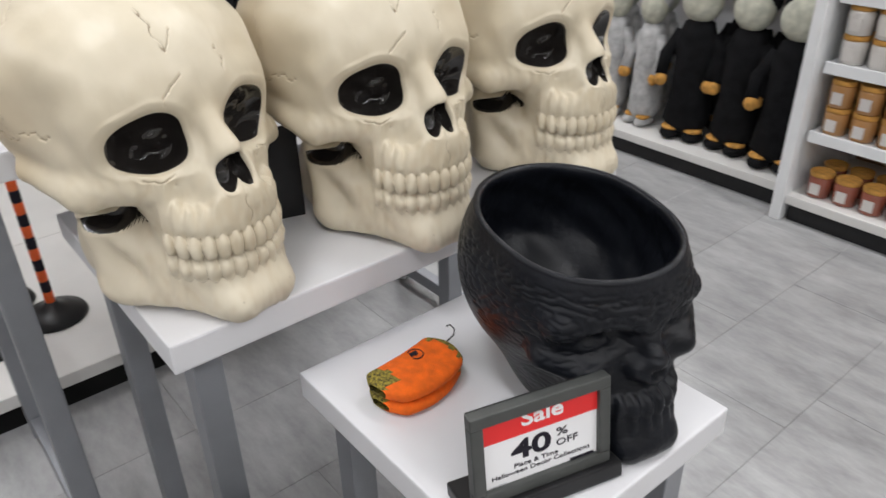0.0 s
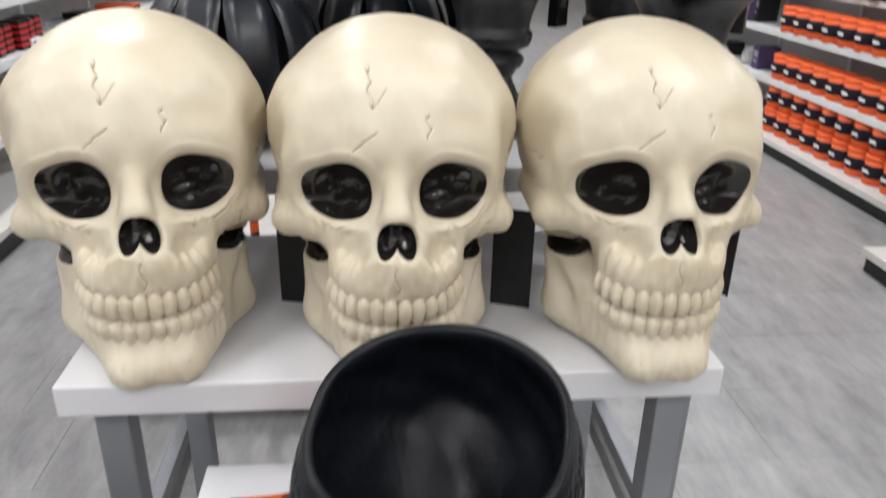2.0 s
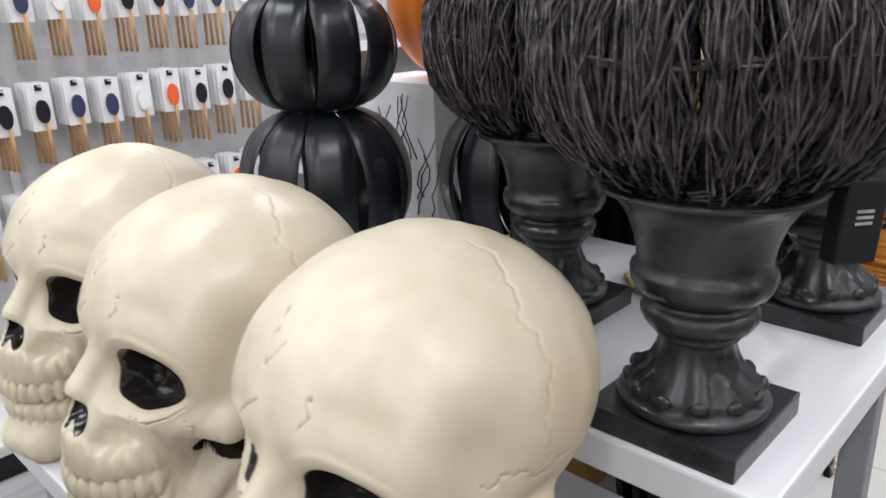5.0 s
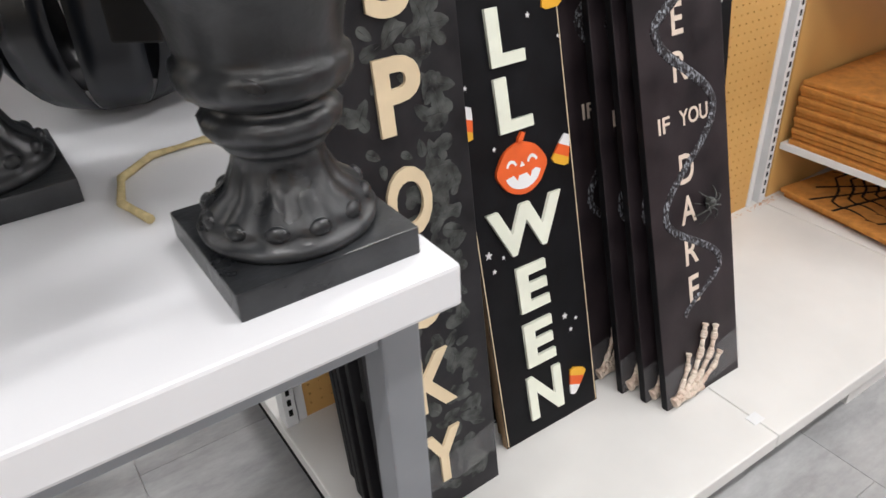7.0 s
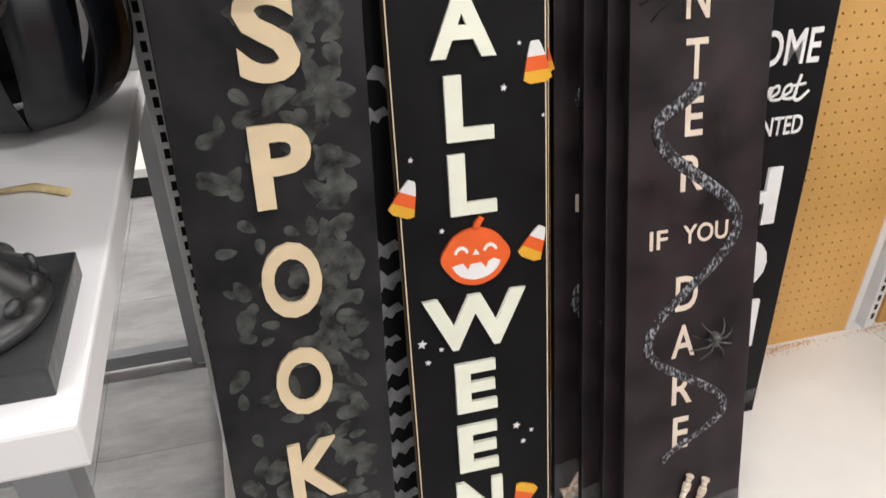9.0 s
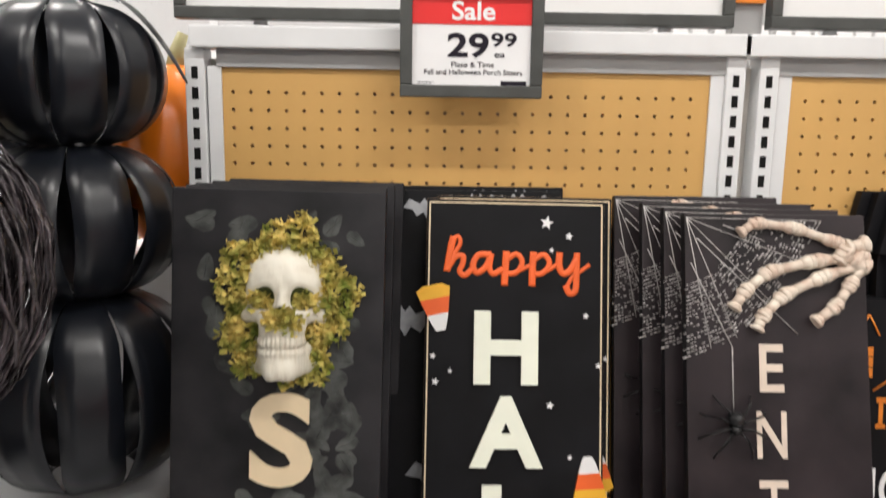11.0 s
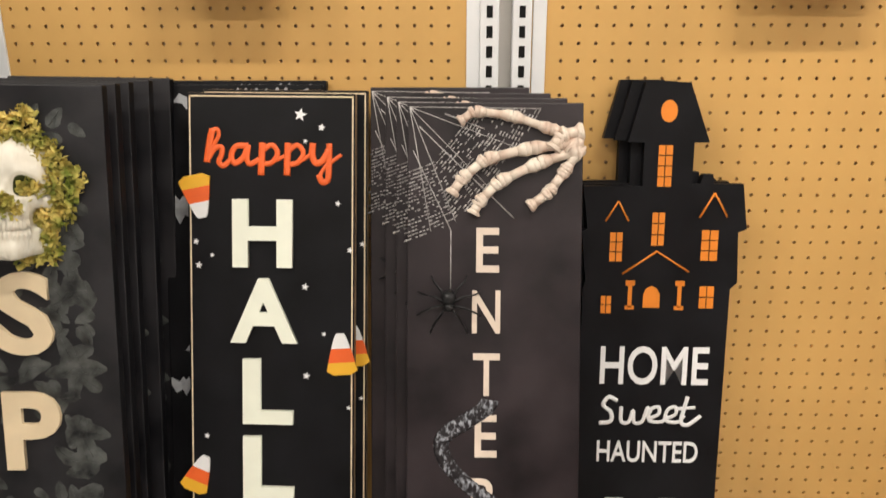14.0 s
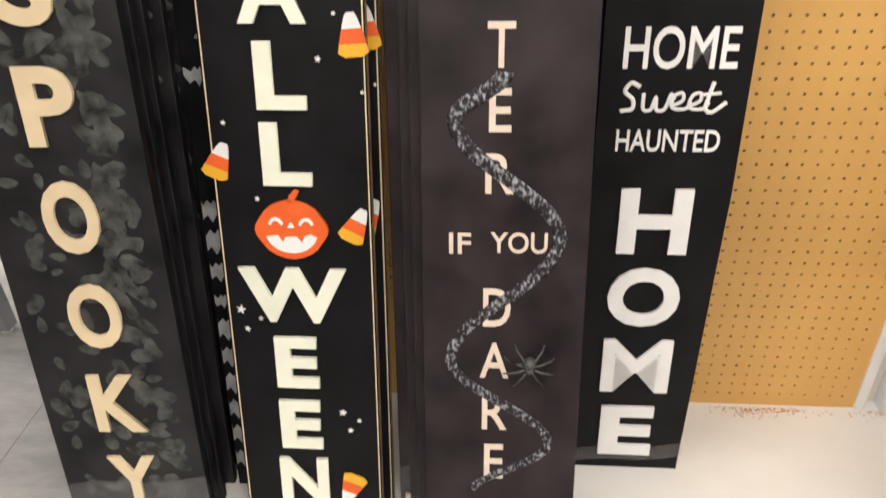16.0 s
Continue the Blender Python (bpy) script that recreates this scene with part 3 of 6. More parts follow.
gond = thing("gondola", pose(0, 0, 0), "white gondola shelving with tan pegboard back and white base deck", "shelving", kind="")
TOPZ = 1.487
for n, x0 in enumerate((-PITCH, 0.0)):
    x1 = x0 + PITCH
    peg_sheet("pegboard", x0 + 0.024, x1 - 0.052, DECK, TOPZ, 0.0, (-0.739 if n == 0 else 0.064), 1.376, M["peg"], gond)
    part("backing", boxes((x0 + 0.02, x1 - 0.05, 0.006, 0.016, DECK, TOPZ)), M["board_edge"], gond)
    part("top_rail", boxes((x0 - 0.014, x1 - 0.002, -0.022, 0.03, 1.512, 1.543), bev=0.003), M["steel"], gond)
    # grey strip: the rail's shade on the back, put into its colour
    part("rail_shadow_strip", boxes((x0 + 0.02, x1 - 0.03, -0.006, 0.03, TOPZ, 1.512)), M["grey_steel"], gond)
    slotted_upright(x0 - 0.010 if n == 0 else 0.030, DECK, 1.512, gond)
    slotted_upright(x1 - 0.018 if n == 0 else x1 + 0.012, DECK, 1.512, gond)
    for sx in (x0 + 0.006 if n == 0 else x0 + 0.046, x1 - 0.052):
        part("filler_strip", boxes((sx, sx + 0.020, -0.004, 0.02, DECK, 1.488), bev=0.001), M["steel"], gond)
    # header panel with a charcoal frame
    hx0, hx1, hz0, hz1 = (-0.815, -0.028, 1.552, 1.742) if n == 0 else (0.024, 0.812, 1.552, 1.742)
    hp = thing("header_panel", pose(0, 0, 0), "blank white header panel in a charcoal frame above the pegboard", "panel", "header panels")
    part("panel", boxes((hx0 + 0.012, hx1 - 0.012, -0.006, 0.006, hz0 + 0.012, hz1 - 0.012)), M["panel_white"], hp)
    for r in ((hx0, hx1, hz0, hz0 + 0.017), (hx0, hx1, hz1 - 0.015, hz1), (hx0, hx0 + 0.016, hz0 + 0.017, hz1 - 0.015), (hx1 - 0.016, hx1, hz0 + 0.017, hz1 - 0.015)):
        part("frame_bar", boxes((r[0], r[1], -0.014, 0.010, r[2], r[3]), bev=0.002), M["frame_grey"], hp)
for px in (-0.70, -0.12, 0.12, 0.70):
    part("header_post", boxes((px - 0.01, px + 0.01, 0.008, 0.022, 1.543, 1.70), bev=0.002), M["steel"], gond)
part("joint_post", boxes((-0.024, 0.020, 0.006, 0.03, 1.543, 1.78), bev=0.002), M["grey_steel"], gond)
tagm = thing("bat_tag", pose(0, 0, 0), "small orange card with a black bat shape between panels", "card")
part("card", boxes((-0.024, 0.019, -0.002, 0.004, 1.588, 1.636)), M["amber_paint"], tagm)
bm = bmesh.new()
poly(bm, [(-0.018, 1.597), (-0.006, 1.603), (-0.003, 1.598), (0.001, 1.603), (0.014, 1.597), (0.008, 1.613), (0.001, 1.620), (-0.002, 1.630), (-0.005, 1.620), (-0.012, 1.612)], -0.0035, -0.002)
part("bat_shape", bm, M["ink"], tagm)
# decks, both faces of the run
part("base_deck", boxes((-0.812, -0.001, -0.63, 0.63, 0.062, DECK), bev=0.004), M["deck"], gond)
part("base_deck", boxes((0.001, 0.795, -0.63, 0.63, 0.062, DECK), bev=0.004), M["deck"], gond)
part("base_deck", boxes((0.797, 2.4, -0.63, 0.63, 0.062, DECK), bev=0.004), M["deck"], gond)
for x0, x1 in ((-0.812, -0.30), (0.30, 0.52), (1.1, 2.4)):
    part("kick_plate", boxes((x0, x1, -0.615, -0.60, 0.0, 0.062)), M["deck"], gond)
    part("kick_plate", boxes((x0, x1, 0.60, 0.615, 0.0, 0.062)), M["deck"], gond)
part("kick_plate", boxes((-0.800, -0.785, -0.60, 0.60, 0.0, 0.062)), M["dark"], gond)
# added black box: its colour stands in for the shade below the decks
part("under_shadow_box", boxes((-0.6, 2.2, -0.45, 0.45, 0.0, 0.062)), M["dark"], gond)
part("core", boxes((-0.79, 2.4, 0.022, 0.05, DECK, 1.50)), M["wall_paint"], gond)
part("floor_clip", boxes((-0.016, 0.016, -0.585, -0.560, DECK, DECK + 0.002), bev=0.0005), M["steel"], gond)

# doormat bay
cx0 = 0.83
part("pegboard", boxes((cx0, 2.38, 0.0, 0.02, DECK, 1.5)), M["peg"], gond)
slotted_upright(2.39, DECK, 1.5, gond)
for z in (0.285, 0.78, 1.15):
    part("shelf", boxes((cx0 + 0.01, 2.36, -0.40, -0.002, z - 0.022, z), bev=0.003), M["steel"], gond)
    part("shelf_lip", boxes((cx0 + 0.01, 2.36, -0.415, -0.401, z - 0.03, z + 0.006), bev=0.002), M["steel"], gond)


def doormat(x, y, z, turn, design, label, sag=0.0, w=0.72, d=0.45):
    t = thing("doormat", pose(x, y, z, 0, 0, turn), label, "doormat", "stacked doormats")
    bm = boxes((0, w, -d, 0, 0, 0.015), bev=0.004)
    bmesh.ops.subdivide_edges(bm, edges=[e for e in bm.edges if abs((e.verts[0].co - e.verts[1].co).y) > 0.3], cuts=10)
    for v in bm.verts:
        k = max(0.0, -v.co.y - d * 0.72)
        v.co.z -= sag * k * k * 6 + 0.003 * math.sin(v.co.x * 9 + z * 30)
    part("mat_body", bm, M["mat_coir"], t)
    bm = bmesh.new()
    if design == "face":
        for cx in (0.18, 0.42):
            pts = [(cx + 0.085 * math.cos(a), 0.5 * math.sin(a) * 0.14) for a in np.linspace(math.pi, 2 * math.pi, 12)]
            pts += [(cx + 0.055 * math.cos(a), 0.02 + 0.25 * math.sin(a) * 0.14) for a in np.linspace(2 * math.pi, math.pi, 12)]
            poly(bm, [(p[0], -0.20 + p[1]) for p in pts], -0.001, 0.003)
    elif design == "web":
        for k in range(9):
            a = math.radians(10 + k * 20)
            tube(bm, [(0.36 + 0.04 * math.cos(a), 0, -0.22 + 0.04 * math.sin(a)), (0.36 + 0.42 * math.cos(a), 0, -0.22 + 0.24 * math.sin(a) * (1 if k % 2 else 0.9))], 0.007, 4)
        for rr in (0.08, 0.13, 0.18, 0.23, 0.28, 0.34):
            tube(bm, [(0.36 + rr * math.cos(a) * (1 - 0.12 * abs(math.sin(4.5 * a))), 0, -0.22 + rr * 0.6 * math.sin(a) * (1 - 0.12 * abs(math.sin(4.5 * a)))) for a in np.linspace(0, 2 * math.pi, 40)], 0.006, 4)
    if len(bm.verts):
        for v in bm.verts:
            x_, y_, z_ = v.co
            yy = max(-d + 0.01, min(-0.01, z_))
            k = max(0.0, -yy - d * 0.72)
            v.co = (max(0.01, min(w - 0.01, x_)), yy, 0.0155 + max(-0.0008, min(0.0008, -y_)) - sag * k * k * 6)
        part("printed_design", bm, M["coir_black"], t)
    else:
        bm.free()
    return t


LBL = "orange coir doormat with a black printed design"
doormat(0.875, -0.03, DECK, -5, "", LBL, d=0.50)
doormat(0.865, -0.02, DECK + 0.016, -8, "web", "orange coir doormat with black cobweb stripes on the deck", d=0.48)
for k in range(12):
    doormat(0.85 + 0.008 * (k % 2), -0.02, 0.286 + 0.0165 * k, -2 + k % 3, "face" if k == 11 else "", "orange coir doormat in a folded stack on the shelf", sag=0.9, d=0.47 + 0.015 * (k % 3))
for k in range(6):
    doormat(0.90, -0.02, 0.781 + 0.0165 * k, 1 - k % 3, "web" if k == 5 else "", "orange coir doormat in a flat stack on the shelf", d=0.41)
for k in range(5):
    doormat(0.90, -0.02, 1.151 + 0.0165 * k, 1 - k % 3, "face" if k == 4 else "", "orange coir doormat in a flat stack on the shelf", d=0.40)
# ---- sale cards ----
def sale_card(m, w, h, big, cents, small, label, lines, stand=False, cut_top=False):
    """Card in the x-z plane, lower left at the origin, front at y = 0."""
    t = thing("sale_sign", m, label, "sign", "sale signs")
    f = 0.085 * w
    for r in ((0, w, 0, f), (0, w, h - f, h), (0, f, f, h - f), (w - f, w, f, h - f)):
        part("frame_bar", boxes((r[0], r[1], -0.010, 0.006, r[2], r[3]), bev=0.002), M["frame_grey"], t)
    part("card", boxes((f, w - f, -0.003, 0.003, f, h - f)), M["card"], t)
    part("red_band", boxes((f, w - f, -0.0042, -0.003, h - f - 0.235 * h, h - f)), M["red"], t)
    letter("lettering", "Sale", 0.36 * w, h - f - (0.148 if cut_top else 0.20) * h, 0.30 * w, 0.17 * h, 0.0008, M["card"], t, y=-0.0042, fat=0.02)
    letter("lettering", big, (0.33 if len(cents) > 1 else 0.28) * w, 0.36 * h, 0.29 * w, 0.22 * h, 0.0008, M["ink"], t, y=-0.003, fat=0.025)
    if len(cents) > 1:
        letter("lettering", cents, 0.635 * w, 0.46 * h, 0.18 * w, 0.125 * h, 0.0008, M["ink"], t, y=-0.003, fat=0.02)
        letter("lettering", small, 0.66 * w, 0.365 * h, 0.075 * w, 0.04 * h, 0.0008, M["ink"], t, y=-0.003)
    else:
        letter("lettering", cents, 0.61 * w, 0.475 * h, 0.085 * w, 0.09 * h, 0.0008, M["ink"], t, y=-0.003)
        letter("lettering", small, 0.61 * w, 0.36 * h, 0.16 * w, 0.075 * h, 0.0008, M["ink"], t, y=-0.003)
    for n, (txt, x0, x1) in enumerate(lines):
        letter("lettering", txt, x0 * w, (0.275 - 0.068 * n) * h, (x1 - x0) * w, 0.048 * h, 0.0006, M["ink"], t, y=-0.003, fat=0.006)
    part("date_box", boxes((0.71 * w, 0.89 * w, -0.0038, -0.003, 0.115 * h, 0.155 * h)), M["ink"], t)
    part("fine_print", boxes((0.12 * w, 0.24 * w, -0.0034, -0.003, 0.135 * h, 0.142 * h), (0.12 * w, 0.22 * w, -0.0034, -0.003, 0.12 * h, 0.127 * h)), M["grey_print"], t)
    if stand:
        part("base_block", boxes((-0.01, w + 0.012, -0.018, 0.050, -0.022, 0.0), bev=0.003), M["black_plastic"], t)
        part("back_plate", boxes((0.004, w - 0.004, 0.006, 0.014, 0.0, h - 0.004), bev=0.002), M["black_plastic"], t)
    else:
        part("arm", boxes((0.3 * w, 0.7 * w, 0.006, 0.026, h - 0.03, h - 0.012), (0.45 * w, 0.55 * w, 0.020, 0.034, h - 0.055, h - 0.020)), M["steel"], t)
    return t


PORCH = [("Place & Time", 0.36, 0.66), ("Fall and Halloween Porch Sitters", 0.17, 0.86)]
sale_card(pose(-0.497, -0.062, 1.447), 0.192, 0.147, "29", "99", "ea", "charcoal-framed red and white sale price card", PORCH)
sale_card(pose(0.339, -0.055, 1.450, 0, 3.5, 4), 0.192, 0.147, "29", "99", "ea", "slightly tilted charcoal-framed red and white price card", PORCH)

# ---- porch signs ----
T = 0.016


def script(name, strokes, kx, kz, x0, z0, depth, material, t):
    """Brush-written words: each stroke a smooth round-ended ribbon through its points, given in small steps from (x0, z0)."""
    bm = bmesh.new()
    for r, pts in strokes:
        v = [Vector((x0 + kx * a, 0, z0 - kz * b)) for a, b in pts]
        v = [v[0] * 2 - v[1]] + v + [v[-1] * 2 - v[-2]]
        path = []
        for a, b, c, d in zip(v, v[1:], v[2:], v[3:]):
            for k in range(5):
                u = k / 5
                path.append(0.5 * (2 * b + (c - a) * u + (2 * a - 5 * b + 4 * c - d) * u * u + (3 * b - a - 3 * c + d) * u ** 3))
        path.append(v[-2])
        e0, e1 = (path[0] - path[1]).normalized() * r * 0.7, (path[-1] - path[-2]).normalized() * r * 0.7
        tube(bm, [path[0] + e0] + path + [path[-1] + e1], r, 8)
    for w in bm.verts:
        w.co.y *= depth / 0.004
    return part(name, bm, material, t)


def board(name, w, h, front, edge, t, bev=0.002):
    bm = boxes((-w / 2, w / 2, 0, T, 0, h), bev=bev)
    for f in bm.faces:
        f.material_index = 0 if f.normal.y < -0.5 else 1
    return part(name, bm, [M[front], M[edge]], t)


def star(bm, x, z, r, y=-0.0006):
    poly(bm, [(x + (r if k % 2 == 0 else r * 0.42) * math.sin(math.pi * k / 5 + 0.2), z + (r if k % 2 == 0 else r * 0.42) * math.cos(math.pi * k / 5 + 0.2)) for k in range(10)], y, 0.0)


def candy_corn(x, z, s, turn, t):
    """Three-coloured sweet: white tip, orange middle, yellow foot."""
    def width(k):
        return 0.09 + 0.30 * k ** 0.75 if k < 0.9 else 0.37 - 1.6 * (k - 0.9)
    ca, sa = math.cos(math.radians(turn)), math.sin(math.radians(turn))
    for k0, k1, mm in ((0.0, 0.36, "white_paint"), (0.36, 0.70, "orange_paint"), (0.70, 1.0, "yellow_paint")):
        ks = np.linspace(k0, k1, 7)
        pts = [(width(k), 0.5 - k) for k in ks] + [(-width(k), 0.5 - k) for k in ks[::-1]]
        bm = bmesh.new()
        poly(bm, [(x + s * (p * ca - q * sa), z + s * (p * sa + q * ca)) for p, q in pts], -0.004, 0.0)
        part("candy_corn_band", bm, M[mm], t)


def happy_sign(m, label):
    t = thing("porch_sign", m, label, "porch sign", "porch signs")
    w, h = 0.247, 1.237
    board("board", w, h, "board_black", "board_edge", t)
    part("border_line", boxes((-w / 2 + 0.003, w / 2 - 0.003, -0.0006, 0, h - 0.006, h - 0.004), (-w / 2 + 0.003, -w / 2 + 0.005, -0.0006, 0, 0.004, h - 0.004), (w / 2 - 0.005, w / 2 - 0.003, -0.0006, 0, 0.004, h - 0.004)), M["cream"], t)
    p_bowl = [(47, 36), (52, 33), (55, 37), (52, 42), (47, 43)]
    word = [(0.0052, [(20.5, 26), (19.5, 30), (17.8, 41)]), (0.0033, [(20, 26), (23, 25), (24, 28), (21.5, 33), (18.5, 38)]), (0.0042, [(18.5, 40), (22, 35), (25.5, 34.5), (25.5, 38), (24, 42), (26.5, 44), (30, 41)]),
            (0.0046, [(38.5, 33.5), (33, 34), (30.5, 39), (32.5, 42.5), (36.5, 40), (39, 35)]), (0.0042, [(39.5, 34), (38.8, 40), (40.5, 43), (44.5, 41)]),
            (0.0052, [(47, 33), (46.6, 40), (46.3, 47.5)]), (0.0040, p_bowl), (0.0030, [(54, 41), (57, 39.5), (60, 38)]), (0.0052, [(60.5, 33), (60.1, 40), (60, 47.5)]), (0.0040, [(a + 13.5, b) for a, b in p_bowl]), (0.0030, [(67.5, 41), (70, 39.5), (73, 37)]),
            (0.0050, [(73.5, 33), (73.3, 38), (75, 42), (78.5, 41), (81.5, 36)]), (0.0046, [(82.2, 33), (82, 43), (81.5, 50.5), (78.5, 52), (77, 49)]), (0.0030, [(77, 49), (80, 44), (84, 41), (88, 38)])]
    script("lettering", word, 0.00279, 0.00279, -0.144, 1.254, 0.0012, M["orange_paint"], t)
    for c, x, z, lw, lh in (("H", -0.056, 0.983, 0.088, 0.100), ("A", -0.060, 0.871, 0.100, 0.096), ("L", -0.042, 0.749, 0.075, 0.098), ("L", -0.042, 0.633, 0.076, 0.097),
                            ("W", -0.097, 0.402, 0.176, 0.095), ("E", -0.048, 0.279, 0.072, 0.095), ("E", -0.049, 0.158, 0.072, 0.095), ("N", -0.057, 0.038, 0.086, 0.098)):
        letter("letter", c, x, z, lw, lh, 0.007, M["glow"], t, fat=0.035)
    # grinning pumpkin
    pm = bmesh.new()
    cx, cz = -0.004, 0.562
    poly(pm, [(cx + 0.056 * math.cos(a) * (1 + 0.04 * math.cos(6 * a)), cz + 0.047 * math.sin(a) * (1 + 0.03 * math.cos(4 * a))) for a in np.linspace(0, 2 * math.pi, 40, endpoint=False)], -0.007, 0.0)
    poly(pm, [(cx - 0.004, cz + 0.044), (cx + 0.006, cz + 0.046), (cx + 0.016, cz + 0.062), (cx + 0.009, cz + 0.066), (cx + 0.0, cz + 0.056)], -0.007, 0.0)
    pk = part("pumpkin", pm, M["orange_paint"], t, "orange grinning pumpkin relief")
    bm = bmesh.new()
    up = np.linspace(math.radians(195), math.radians(345), 14)
    mouth = [(cx + 0.042 * math.cos(a), cz - 0.002 + 0.036 * math.sin(a)) for a in up]
    mouth += [(cx + 0.030, cz - 0.006), (cx + 0.020, cz - 0.010), (cx + 0.016, cz - 0.020), (cx + 0.008, cz - 0.010), (cx - 0.010, cz - 0.011), (cx - 0.014, cz - 0.020), (cx - 0.022, cz - 0.008)]
    poly(bm, mouth, -0.0078, -0.007)
    poly(bm, [(cx - 0.006, cz + 0.004), (cx + 0.006, cz + 0.004), (cx, cz + 0.014)], -0.0078, -0.007)
    for ex in (-0.024, 0.024):
        aa = np.linspace(math.radians(20), math.radians(160), 9)
        poly(bm, [(cx + ex + 0.013 * math.cos(a), cz + 0.004 + 0.017 * math.sin(a)) for a in aa] + [(cx + ex + 0.0085 * math.cos(a), cz + 0.004 + 0.011 * math.sin(a)) for a in aa[::-1]], -0.0078, -0.007)
    part("pumpkin_face", bm, M["card"], pk)
    for r in ((-0.108, 1.086, 0.064, 192), (0.104, 0.856, 0.062, 4), (-0.110, 0.670, 0.058, -22), (0.098, 0.570, 0.058, -26), (0.068, 0.075, 0.060, 158)):
        candy_corn(*r, t)
    bm = bmesh.new()
    for x, z, r in ((0.043, 1.206, 0.010), (0.074, 1.188, 0.006), (0.050, 1.168, 0.004), (0.098, 1.078, 0.005), (-0.112, 1.02, 0.005), (-0.088, 1.00, 0.004), (-0.108, 0.985, 0.006), (0.05, 0.955, 0.006), (0.078, 0.885, 0.004),
                    (0.052, 0.822, 0.006), (0.115, 0.775, 0.004), (-0.098, 0.728, 0.005), (-0.056, 0.610, 0.005), (-0.10, 0.42, 0.009), (-0.068, 0.405, 0.005), (-0.092, 0.385, 0.006), (0.06, 0.23, 0.008), (0.088, 0.215, 0.005), (0.072, 0.195, 0.006), (0.116, 1.01, 0.005)):
        star(bm, x, z, r)
    part("stars", bm, M["card"], t)["kind"] = "stuff"
    return t


def bat_sign(m, label):
    t = thing("porch_sign", m, label, "porch sign", "porch signs")
    w, h = 0.245, 1.24
    board("board", w, h, "board_black", "board_black", t)
    bm = bmesh.new()
    rr = random.Random(5)
    for k in range(22):
        x, z, s = rr.uniform(-0.10, 0.10) if k > 9 else -0.105, 0.06 + k * 0.055, rr.uniform(0.03, 0.055)
        if k > 18:
            x = (-0.07, 0.0, 0.06)[k - 19]
            z = h - 0.02
        z = min(z, h - 0.028)
        pts = [(-1, 0.05), (-0.72, 0.42), (-0.3, 0.22), (-0.12, 0.45), (0, 0.3), (0.12, 0.45), (0.3, 0.22), (0.72, 0.42), (1, 0.05), (0.6, -0.02), (0.42, -0.28), (0.16, -0.12), (0, -0.4), (-0.16, -0.12), (-0.42, -0.28), (-0.6, -0.02)]
        poly(bm, [(max(-w / 2 + 0.002, min(w / 2 - 0.002, x + s * p)), z + s * q) for p, q in pts], -0.0006, 0.0)
    bmesh.ops.dissolve_degenerate(bm, edges=bm.edges, dist=1e-5)
    part("bat_print", bm, M["grey_print"], t)["kind"] = "stuff"
    return t


def spider(name, x, z, s, t, mm="black_plastic"):
    bm = bmesh.new()
    for c, r in (((0, -0.012, 0.16), (0.26, 0.013, 0.26)), ((0, -0.010, -0.16), (0.19, 0.010, 0.17))):
        me = bmesh.new()
        bmesh.ops.create_icosphere(me, subdivisions=2, radius=1)
        for v in me.verts:
            v.co = (x + s * (c[0] + r[0] * v.co.x), c[1] + r[1] * v.co.y, z + s * (c[2] + r[2] * v.co.z))
        tm = bpy.data.meshes.new("t")
        me.to_mesh(tm)
        me.free()
        bm.from_mesh(tm)
        bpy.data.meshes.remove(tm)
    for f in bm.faces:
        f.smooth = True
    body = part(name, bm, M[mm], t, "black plastic spider")
    for side in (-1, 1):
        for k, a in enumerate((58, 22, -18, -56)):
            bm = bmesh.new()
            ca, sa = math.cos(math.radians(a)) * side, math.sin(math.radians(a))
            tube(bm, [(x, -0.010, z - 0.1 * s), (x + s * 0.5 * ca, -0.020, z + s * (0.5 * sa)), (x + s * 0.95 * ca, -0.010, z + s * (0.9 * sa - 0.08)), (x + s * 1.12 * ca, -0.002, z + s * (1.15 * sa - 0.12))], 0.0022, 5, 0.5)
            part("leg", bm, M[mm], body)
    return body


def bone_fingers(t, fingers, name, wrist=None):
    """A skeletal relief: each finger a chain of knobbed bones."""
    bm = bmesh.new()
    for pts, r in fingers:
        r *= 1.22
        pts = [Vector((p[0], -0.006, p[1])) for p in pts]
        for a, b in zip(pts, pts[1:]):
            mids = [a.lerp(b, k) for k in (0, 0.12, 0.3, 0.7, 0.88, 1)]
            rr = [r * 1.0, r * 1.12, r * 0.72, r * 0.72, r * 1.12, r]
            for (p, q), (ra, rb) in zip(zip(mids, mids[1:]), zip(rr, rr[1:])):
                tube(bm, [p, q], ra, 7, rb / ra)
    return part(name, bm, M["bone_hand"], t, "pale skeleton hand relief")


